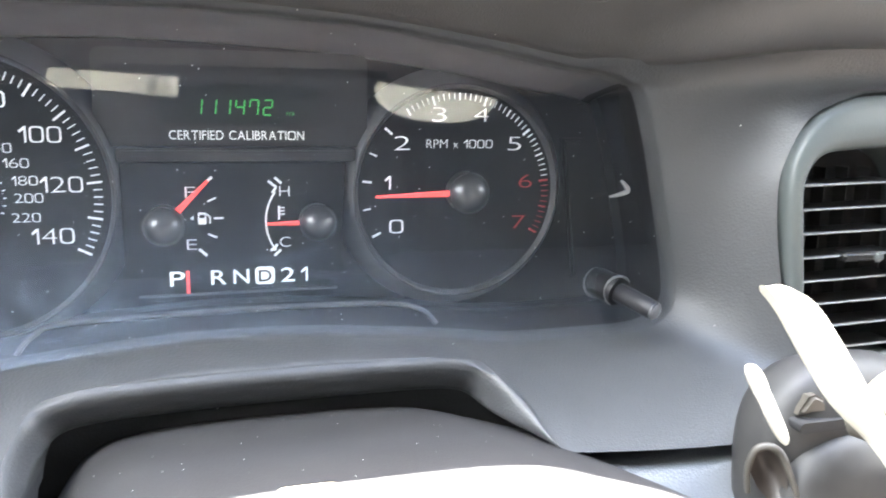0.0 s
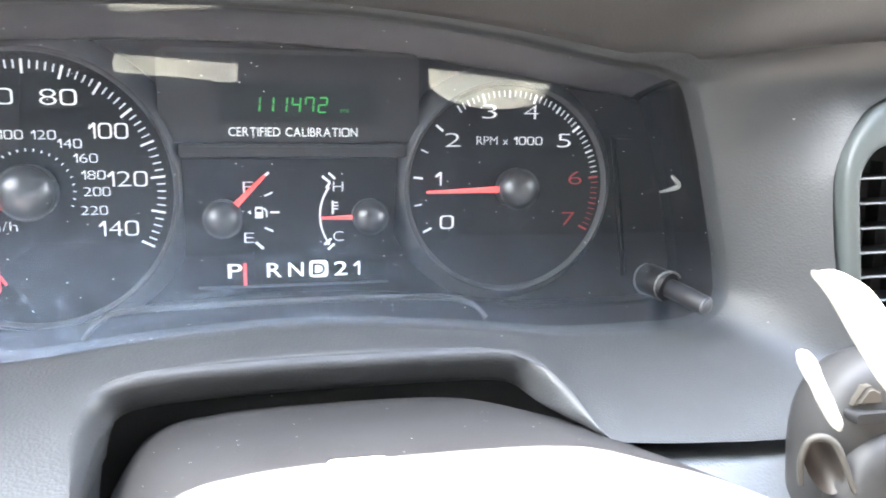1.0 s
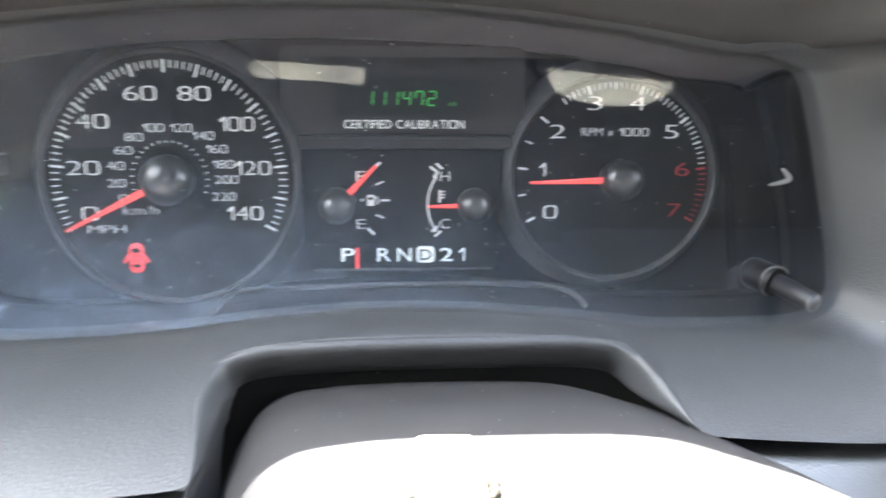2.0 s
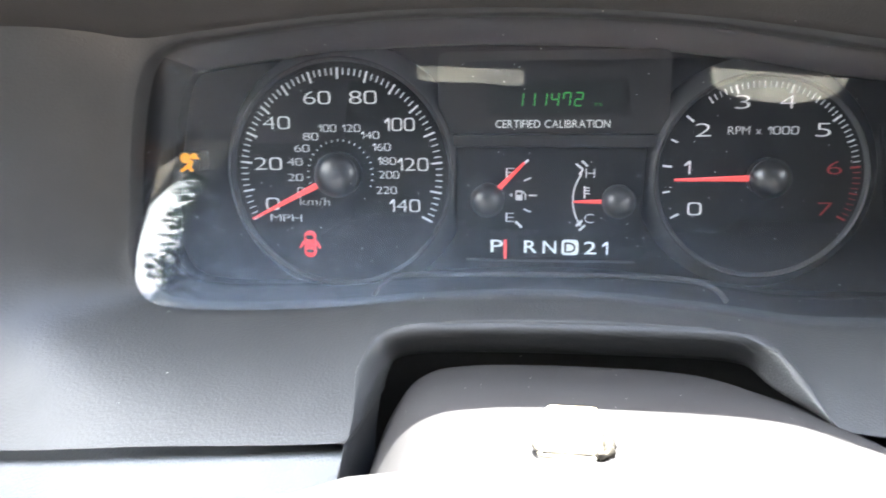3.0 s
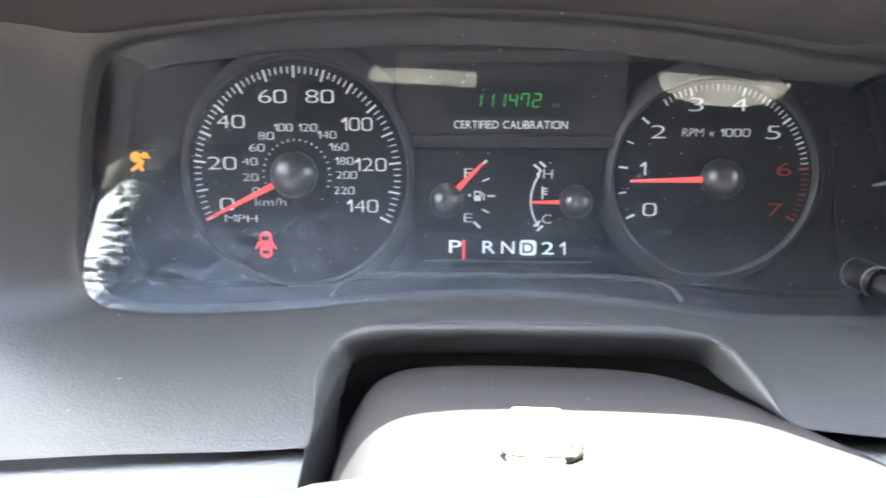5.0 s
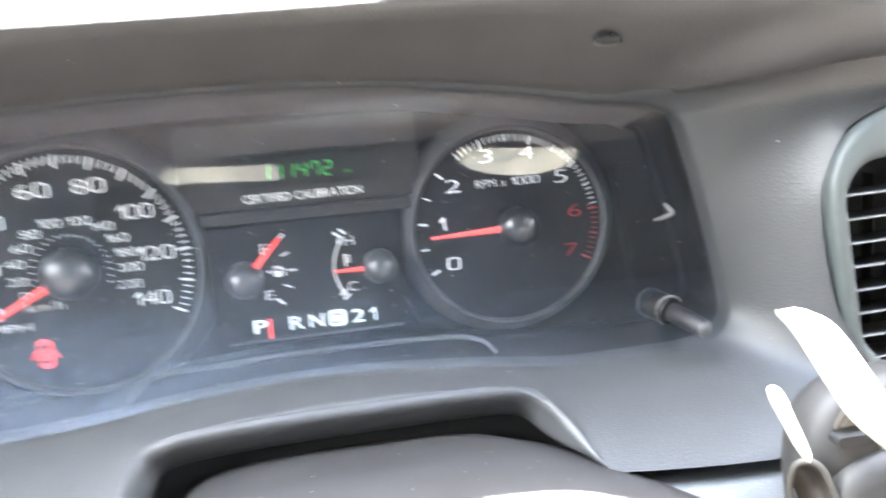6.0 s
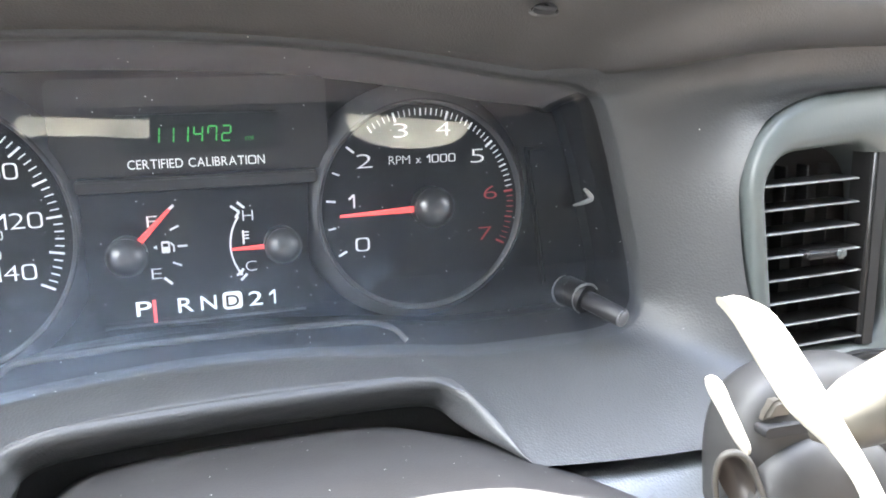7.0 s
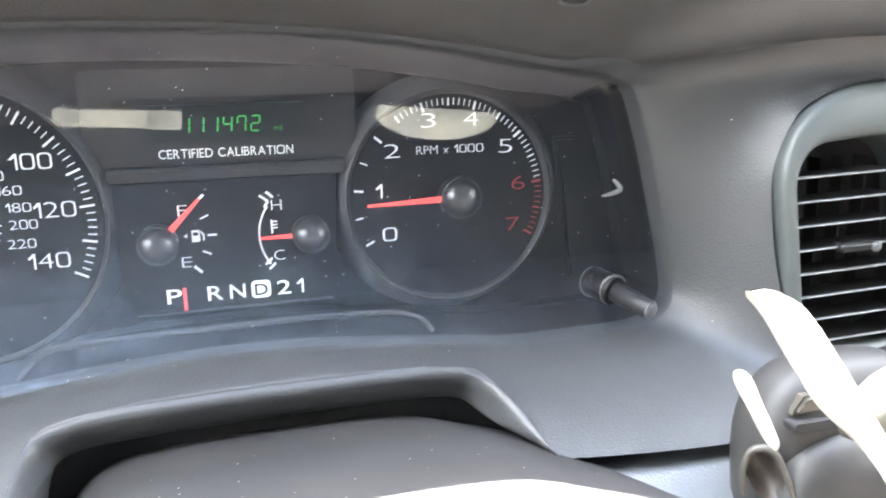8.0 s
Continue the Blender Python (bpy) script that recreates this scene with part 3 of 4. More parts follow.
def speedometer():
    x = -.105
    f = dial("speedometer", x, .0566, .0650, "round black speedometer with white markings")
    scale_ticks(f, x, range(0, 141, 10), 140, .0535, .0058, .00085, "major_tick", lambda v: WHITE)
    scale_ticks(f, x, [v for v in range(0, 141, 2) if v % 10], 140, .0532, .0034, .00043, "minor_tick", lambda v: WHITE)
    scale_ticks(f, x, [v * 0.6214 for v in range(0, 221, 10)], 140, .0176, .0011, .00034, "inner_tick", lambda v: WHITE)
    for body, u, v, w in (("0", -.142, -.016, .0075), ("20", -.1435, .005, .0148), ("40", -.138, .026, .0145),
                          ("60", -.116, .0385, .0142), ("80", -.092, .0385, .0142), ("100", -.0735, .025, .0155),
                          ("120", -.067, .005, .0160), ("140", -.0715, -.016, .0160)):
        lettering("numeral", body, u, v, .0064, w, WHITE, f)
    for body, u, v, w in (("0", -.1265, -.009, .0036), ("20", -.129, -.002, .0080), ("40", -.129, .006, .0080),
                          ("60", -.125, .013, .0080), ("80", -.120, .019, .0080), ("100", -.111, .0232, .0094),
                          ("120", -.0985, .0232, .0094), ("140", -.0888, .0197, .0094), ("160", -.083, .0137, .0094),
                          ("180", -.0803, .0067, .0094), ("200", -.0793, -.0003, .0105), ("220", -.0808, -.0082, .0105)):
        lettering("small_numeral", body, u, v, .0037, w, WHITE, f)
    lettering("unit", "km/h", -.119, -.0145, .0040, .0160, WHITE, f)
    lettering("unit", "MPH", -.1350, -.0233, .0036, .0170, WHITE, f)
    needle(f, x, 0, x + .4 * -.012, .4 * -.006, -.151, -.0232, .0036, .0012, .0115)
    # the open-door lamp
    lamp = part("door_lamp", slab(rounded(-.1256, -.0440, -.1194, -.0300, .0028), -.0009, .0001, .0003), WARN, f, "lit red open-door warning lamp")
    part("lamp_window", slab(rounded(-.1246, -.0345, -.1204, -.0322, .0008), -.0012, -.0004), FACE, lamp)
    part("lamp_window", slab(rounded(-.1246, -.0415, -.1204, -.0398, .0008), -.0012, -.0004), FACE, lamp)
    for s in (-1, 1):
        stroke("lamp_door", -.1225 + s * .0032, -.0355, -.1225 + s * .0056, -.0392, .0013, .0009, WARN, lamp)


speedometer()


def tachometer():
    x = .100
    f = dial("tachometer", x, .0468, .0550, "round black rev counter with white and red markings")
    col = lambda v: RED if v > 5.95 else WHITE
    scale_ticks(f, x, [0, 1, 2, 3, 4, 5, 6, 7], 7, .0447, .0042, .0009, "major_tick", col)
    scale_ticks(f, x, [.5, 1.5, 2.5, 3.5, 4.5, 5.5, 6.5], 7, .0447, .0034, .0006, "middle_tick", col)
    scale_ticks(f, x, [v / 10 for v in range(1, 70) if v % 5 and v > 25], 7, .0447, .0030, .0003, "minor_tick", col)
    for body, u, v, w in (("0", .0712, -.0157, .0066), ("1", .0670, .0043, .0030), ("2", .0735, .0220, .0072),
                          ("3", .0905, .0350, .0068), ("4", .1105, .0350, .0070), ("5", .1270, .0220, .0066),
                          ("6", .1333, .0045, .0066), ("7", .1305, -.0150, .0066)):
        lettering("numeral", body, u, v, .0062, w, RED if body in "67" else WHITE, f)
    lettering("unit", "RPM x 1000", .1005, .0218, .0037, .0315, WHITE, f)
    needle(f, .1035, 0, .098, 0.0, .0605, -.0012, .0030, .0010, .0095)


tachometer()


def centre_gauges():
    p = part("centre_panel", slab([(-.045, .0136), (-.045, -.030), (-.048, -.044), (.052, -.044), (.046, -.030), (.048, .0136)], .0002, .014), FACE, cluster, "black panel with the fuel and temperature gauges")
    # fuel
    x, z = -.0285, -.0120
    lettering("letter", "F", -.0178, .0012, .0046, .0042, WHITE, p)
    lettering("letter", "E", -.0178, -.0212, .0044, .0042, WHITE, p)
    for x0, z0, x1, z1, w in ((-.0120, .0048, -.0088, .0076, .0011), (-.0110, -.0028, -.0074, -.0012, .0007), (-.0085, -.0100, -.0045, -.0100, .0008),
                              (-.0110, -.0168, -.0074, -.0184, .0007), (-.0150, -.0232, -.0118, -.0262, .0011)):
        stroke("tick", x0, z0, x1, z1, w, w, WHITE, p)
    pump = part("pump_sign", slab(rounded(-.0150, -.0126, -.0116, -.0076, .0005), -.0009, .0001), WHITE, p, "white petrol pump sign")
    part("pump_window", slab(rounded(-.0144, -.0098, -.0122, -.0084, .0003), -.0012, -.0004), FACE, pump)
    stroke("pump_hose", -.0112, -.0082, -.0100, -.0096, .0006, .0006, WHITE, pump)
    stroke("pump_hose", -.0100, -.0094, -.0101, -.0122, .0006, .0006, WHITE, pump)
    part("pump_arrow", slab([(-.0182, -.0099), (-.0168, -.0090), (-.0168, -.0108)], -.0009, .0001), WHITE, pump)
    needle(p, x, z, x + .003, z + .0033, -.0105, .0066, .0030, .0012, .0083, -.005)
    # temperature
    x, z = .0350, -.0120
    lettering("letter", "H", .0213, .0012, .0044, .0044, WHITE, p)
    lettering("letter", "C", .0213, -.0212, .0044, .0046, WHITE, p)
    arc = [(x - .0222 * math.cos(a), z + .0222 * math.sin(a)) for a in (radians(-36 + 6 * i) for i in range(13))]
    inn = [(x - .0215 * math.cos(a), z + .0215 * math.sin(a)) for a in (radians(36 - 6 * i) for i in range(13))]
    part("arc_mark", slab(arc + inn, -.0009, .0001), WHITE, p)
    for x0, z0, x1, z1, w in ((.0143, .0058, .0178, .0030, .0010), (.0178, .0030, .0160, .0005, .0010), (.0172, .0072, .0200, .0046, .0010),
                              (.0150, -.0250, .0180, -.0222, .0010), (.0180, -.0222, .0165, -.0250, .0006), (.0166, -.0272, .0194, -.0246, .0010)):
        stroke("tick", x0, z0, x1, z1, w, w, WHITE, p)
    stroke("thermometer_sign", .0188, -.0112, .0188, -.0052, .0008, .0008, WHITE, p)
    for dz in (-.0060, -.0074, -.0088):
        stroke("thermometer_mark", .0192, dz, .0212, dz, .0005, .0005, WHITE, p)
    needle(p, x, z, x - .004, z, .0132, -.0123, .0022, .0010, .0080, -.005)
    # selector
    for body, u, w in (("P", -.0243, .0054), ("R", -.0073, .0056), ("N", .0022, .0058), ("2", .0222, .0052), ("1", .0294, .0026)):
        lettering("selector_letter", body, u, -.0360, .0064, w * 1.15, SELECT, p, weight=.004)
    box_d = part("selector_box", slab(rounded(.0081, -.0398, .0165, -.0321, .0019), -.0010, .0001), SELECT, p, "white box round the letter D")
    lettering("selector_letter", "D", .0123, -.0359, .0052, .0056, FACE, box_d, y=-.0014, weight=.012)
    stroke("selector_pointer", -.0200, -.0325, -.0200, -.0432, .0014, .0014, NEEDLE, p)


centre_gauges()


def odometer():
    o = part("odometer", slab(rounded(-.029, .0300, .036, .0452, .001), -.0006, .014, .0004), SCREEN, cluster, "dark odometer window with green digits")
    seg = {"1": "bc", "4": "fgbc", "7": "abcf", "2": "abged"}
    for i, ch in enumerate("111472"):
        cx, cz, h, w = -.0135 + .0057 * i, .0368, .0031, .0017
        pts = {"a": (-w, h, w, h), "b": (w, h, w, 0), "c": (w, 0, w, -h), "d": (-w, -h, w, -h), "e": (-w, 0, -w, -h), "f": (-w, h, -w, 0), "g": (-w, 0, w, 0)}
        for s in seg[ch]:
            a, b, c, d = pts[s]
            k = 0.88
            mx, mz = (a + c) / 2, (b + d) / 2
            stroke("digit_bar", cx + mx + (a - mx) * k + .1 * (mz + (b - mz) * k), cz + mz + (b - mz) * k, cx + mx + (c - mx) * k + .1 * (mz + (d - mz) * k), cz + mz + (d - mz) * k,
                   .0006, .0006, GREEN, o, -.0008, .0003)
    lettering("digit_unit", "mi", .0243, .0347, .0022, .0032, GREEN, o, y=-.0012)
    part("caption_panel", slab(rounded(-.054, .0203, .058, .0600, .004), .0018, .014), PANEL, cluster)
    lettering("caption", "CERTIFIED CALIBRATION", .0025, .0250, .0038, .0555, WHITE, cluster, y=.0012, weight=.0)


odometer()


def airbag_lamp():
    """A seated figure with a bag before its chest."""
    hx, hz = -.1896, .0077
    c = part("airbag_lamp", lathe(hx, hz, ((.0027, .0008), (.0027, -.0002), (.0004, -.0002)), 24), AMBER, cluster, "lit amber airbag warning lamp")
    for x0, z0, x1, z1, w0, w1 in ((.0034, -.0014, .0012, -.0050, .0020, .0028), (.0010, -.0044, -.0028, -.0070, .0017, .0012), (.0014, -.0046, .0036, -.0070, .0016, .0011),
                                   (.0054, .0004, .0076, -.0004, .0013, .0006)):
        stroke("lamp_shape", hx + x0, hz + z0, hx + x1, hz + z1, w0, w1, AMBER, c, .0008, .001)
    part("lamp_dot", lathe(hx + .0048, hz + .0010, ((.0017, .0008), (.0017, -.0002), (.0004, -.0002)), 20), AMBER, c)
    part("lamp_block", slab(rounded(-.1930, .0008, -.1825, .0105, .001), .0009, .014), MASK, c, "black block behind the lamp")


airbag_lamp()


def reset_knob():
    """The trip knob: a socket low at the end of the cover and a stem leaning out of it."""
    k = thing("trip_reset_knob", "black trip reset knob with scratched round socket in the cover", "knob", (.163, -.034, -.0405))
    part("sleeve", tube([Vector((-.002, .008, .0007)), Vector((0, -.001, 0)), Vector((.0012, -.0046, -.0005)), Vector((.0014, -.0050, -.0006))], [.0070, .0070, .0068, .0064], 28), MASK, k)
    rim = [Vector((-.0019 + .0073 * math.cos(a), .0075, .0007 + .0074 * math.sin(a))) for a in (radians(95 + 190 * i / 32) for i in range(33))]
    part("socket_rim", tube(rim, [.0001 + .0004 * math.sin(math.pi * i / 32) * (1 + .3 * math.sin(i * 2.3)) for i in range(33)], 8), CHROME, k, "scratched rim round the socket")
    ring = [Vector((.0015 + .0066 * math.cos(a), -.0054, -.0006 + .0070 * math.sin(a))) for a in (radians(35 + 205 * i / 32) for i in range(33))]
    part("socket", tube(ring, [.0003 + .0005 * math.sin(math.pi * i / 32) ** .6 * (1 + .15 * math.sin(i * 1.7)) for i in range(33)], 8), CHROME, k, "scuffed bright socket ring")
    part("stem", tube([Vector((0, .004, 0)), Vector((.004, -.012, -.002)), Vector((.0085, -.0245, -.0045)), Vector((.009, -.0255, -.0047))], [.0044, .0044, .0042, .0034], 20), KNOB, k)
    part("tip", tube([Vector((.0083, -.0240, -.0045)), Vector((.0087, -.0250, -.0047)), Vector((.0090, -.0258, -.0048)), Vector((.0092, -.0262, -.0049))], [.0041, .0040, .0032, .0016], 20), TIP, k)


reset_knob()
clip = thing("cover_clip", "small pale clip tab at the edge of the clear cover", "clip", (.166, -.032, .003))
part("tab", tube(spline([(-.0050, 0, -.0022), (-.001, -.001, -.0012), (.0030, -.0015, .0004), (.0022, -.001, .0026), (.0002, 0, .0050)], 4), [.0004 + .0008 * math.sin(math.pi * (i + 1) / 19) for i in range(17)], 8), CLIP, clip)

# ---- steering column ----


COLUMN_DROP = [(p.x, p.z) for p in spline([(x, 0, z) for x, z in (
    (-.0700, .044), (-.0655, .0320), (-.0605, .0226), (-.0529, .0115), (-.0414, .0045), (-.0260, .0018), (-.0100, .0006), (.0164, 0), (.0500, .0001),
    (.0693, .0014), (.0800, .0037), (.0896, .0067), (.1111, .0136), (.1309, .0225), (.1500, .033))], 5)]


def column_top(x):
    return lerp_table(COLUMN_DROP, x)


def steering_column():
    col = thing("steering_column", "dark plastic steering column shroud with sunlit dusty top", "steering column", (.03, -.2, -.12))
    xs = [-.0700 + .22 * i / 80 for i in range(81)]
    rows = []
    for y in (-.044, -.050, -.060, -.070, -.080, -.10, -.13, -.16, -.19, -.23, -.243, -.247):
        drop = {-.044: .0130, -.050: .0108, -.060: .0078, -.070: .0052, -.080: .0032, -.10: .0010, -.243: .003, -.247: .010}.get(y, 0)
        crest = -.0685 + (-.10 - y) * (.165 if y < -.10 else .03)
        aside = .16 * (-.085 - y)
        row = [Vector((xs[0] - .002 + aside, y, -.24))] + [Vector((x + aside, y, crest - column_top(x) - drop)) for x in xs] + [Vector((xs[-1] + .002 + aside, y, -.24))]
        rows.append([v - Vector((.03, -.2, -.12)) for v in row])
    bm = loft(rows, False)
    part("shroud", bm, COLUMN, col, smooth=50)
    bm = loft([rows[0], [v + Vector((0, .002, -.1)) for v in rows[0]]], False)
    part("shroud_end", bm, COLUMN, col)
    rim = [(-.095, -.2), (-.093, -.094), (-.086, -.083), (-.070, -.0735), (-.049, -.0655), (-.020, -.0605), (.02, -.0590), (.08, -.068), (.085, -.2)]
    part("collar", slab([(x - .03, z + .12) for x, z in rim], -.032, .005, .003, 3), COLUMN, col, "sunlit collar of the shroud")
    # hazard switch
    b = part("hazard_switch", slab(rounded(-.0255, 0, -.0075, .055, .003), 0, .008, .0012, 3), BUTTON, col, "worn hazard light switch")
    b.matrix_local = Matrix.Translation((0.0, -.0030, .0695)) @ Matrix.Rotation(radians(-99.4), 4, "X")
    rng = random.Random(4)
    u = spline([(-.0262, 0, .012), (-.0264, 0, .006), (-.0254, 0, .0005), (-.0215, 0, -.0010), (-.0120, 0, -.0010), (-.0080, 0, .0002), (-.0068, 0, .008), (-.0070, 0, .018)], 6)
    wear = [(.0007 if i < 14 else .0003 if i < 26 else .0015) * rng.uniform(.3, 1.3) for i in range(len(u))]
    part("worn_edge", tube(u, wear, 8), WORN, b, "chipped brown edge of the switch")
    return col


column = steering_column()


def shift_lever():
    """The gear lever's bracket on the column: a rounded boot, a curved blade and the lever's shaft."""
    s = thing("gear_lever", "dark column gear lever bracket with bright sunlit blade", "gear lever", (.214, -.125, -.096))
    o = Vector((.214, -.125, -.096))
    bm = bmesh.new()
    bmesh.ops.create_uvsphere(bm, u_segments=40, v_segments=28, radius=1)
    for v in bm.verts:
        c = v.co
        p = [math.copysign(abs(q) ** 0.66, q) for q in c]
        v.co = Vector((p[0] * .041, p[1] * .019, p[2] * .051))
        v.co.x += .1 * v.co.z * -1
    part("boot", bm, BOOT, s, "scuffed dark plastic boot")
    blade = [(.152, -.150, -.0105), (.1521, -.150, -.0105), (.155, -.150, -.0103), (.158, -.150, -.0102), (.163, -.1505, -.012), (.170, -.1535, -.017), (.1775, -.162, -.032),
             (.183, -.174, -.050), (.1855, -.186, -.065), (.181, -.198, -.076), (.174, -.198, -.076), (.1795, -.1855, -.064),
             (.1755, -.1765, -.053), (.1655, -.1685, -.042), (.1605, -.161, -.030), (.156, -.1535, -.017)]
    rib = [(.146, -.1525, -.034), (.1495, -.152, -.033), (.152, -.156, -.038), (.1537, -.168, -.0545), (.1510, -.168, -.0545), (.1470, -.159, -.0425)]
    for name, rim, label in (("blade", blade, "curved pale blade catching the sun"), ("edge_rib", rib, "pale rib on the edge of the boot")):
        rim = spline(rim, 5, True)
        mid = sum(rim, Vector()) / len(rim)
        if name == "edge_rib":
            rim = [mid + (p - mid) * .86 for p in rim]
        loops = []
        for d, k in ((.0026, .0012), (.0014, .0), (.0006, .0001), (-.0002, .0005), (-.0007, .0011), (-.0010, .0020)):
            loops.append([p + (mid - p).normalized() * k + Vector((0, d * .8, d * -.6)) - o for p in rim])
        part(name, loft(loops, True, True, True), LEVER, s, label, smooth=80)
    bm = bmesh.new()
    bmesh.ops.create_uvsphere(bm, u_segments=36, v_segments=24, radius=1)
    for v in bm.verts:
        p = [math.copysign(abs(q) ** 0.85, q) for q in v.co]
        v.co = Vector((-.006 + p[0] * .034 - p[2] * .004, -.015 + p[1] * .015, -.008 + p[2] * .037))
    part("boot_cap", bm, BOOT, s, "rounded front cap of the boot")
    n = 28
    ring = [Vector((.0055 * math.cos(a) - .003 * math.sin(a), 0, .0095 * math.sin(a))) for a in (2 * math.pi * i / n for i in range(n + 1))]
    lip = spline([(-.0060, 0, -.008), (-.0068, 0, .000), (-.0050, -.0005, .0078), (-.0008, -.001, .0100), (.0032, -.001, .0078), (.0068, -.001, .0005), (.0105, -.0015, -.0085), (.0150, -.001, -.0190), (.0190, .0015, -.0290)], 5)
    eye = part("eyelet", tube(lip, [.0004 + .0010 * math.sin(math.pi * min(1, i / (len(lip) - 1) + .12)) ** .7 for i in range(len(lip))], 10), RIM, s, "worn beige lip of the hole")
    pit = part("eyelet_pit", loft([[p * f + Vector((0, d, 0)) for p in ring[:-1]] for f, d in ((1.05, 0), (.85, .002), (.5, .004), (.05, .005))], True, True), PIT, s, "brown hollow")
    for ob in (eye, pit):
        ob.location = (-.0440, -.0150, .0165)
        ob.rotation_euler = (0, 0, radians(-30))
    # the end of the pivot pin beside the blade
    w, h = .0058, .0034
    tri = [(-w, -h), (-w * .85, -h * .4), (-w * .3, h * .85), (w * .1, h), (w * .8, h * .4), (w, -h)]
    part("pin_stub", slab([(.1860 + a - o.x, -.0565 + b - o.z) for a, b in tri], -.1402 - o.y, -.1272 - o.y, .0012, 3), STUB, s, "short tan pin end")
    # dark slab that paints in the shadow below the pin
    part("slot", slab([(x - o.x, z - o.z) for x, z in rounded(.1785, -.0650, .198, -.0612, .0015)], -.1432 - o.y, -.13 - o.y), DARK, s)
    shaft = [Vector(p) - o for p in ((.1800, -.1600, -.0545), (.1855, -.1640, -.0518), (.1940, -.1663, -.0473), (.205, -.168, -.0415), (.23, -.1715, -.0284), (.29, -.180, .003))]
    part("shaft", tube(shaft, [.003, .0088, .0114, .0116, .0116, .0116], 24), SHAFT, s, "greyish tan lever shaft")


shift_lever()


def unseen_wheel():
    """Unseen wheel with plates shaped and placed to put bright reflections in the cover."""
    w = thing("unseen_wheel", "unseen wheel hub with two plates placed for bright reflections", "steering wheel", (.03, -.47, -.17))
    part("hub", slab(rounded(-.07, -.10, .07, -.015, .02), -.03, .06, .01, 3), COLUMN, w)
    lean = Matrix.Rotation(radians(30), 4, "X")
    bar = part("glint_plate", slab(rounded(-.055, -.0115, .053, .0115, .004), -.012, 0, .001), GLINT_TAN, w, "narrow plate placed to glint in the cover")
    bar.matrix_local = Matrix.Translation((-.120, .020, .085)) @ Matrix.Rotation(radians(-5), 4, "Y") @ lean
    # added to make that end of the reflection brighter
    part("glint_cap", slab(rounded(.024, -.0112, .0535, .0125, .003), -.014, 0, .001), LEVER, bar, "paler cap that brightens one end of the glint")
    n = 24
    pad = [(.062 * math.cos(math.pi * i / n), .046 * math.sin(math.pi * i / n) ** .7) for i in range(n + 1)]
    p = part("glint_plate", slab(pad, -.014, 0, .001), GLINT_TAN, w, "rounded plate placed to glint in the cover")
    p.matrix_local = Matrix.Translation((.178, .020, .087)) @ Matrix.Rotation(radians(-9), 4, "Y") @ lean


unseen_wheel()

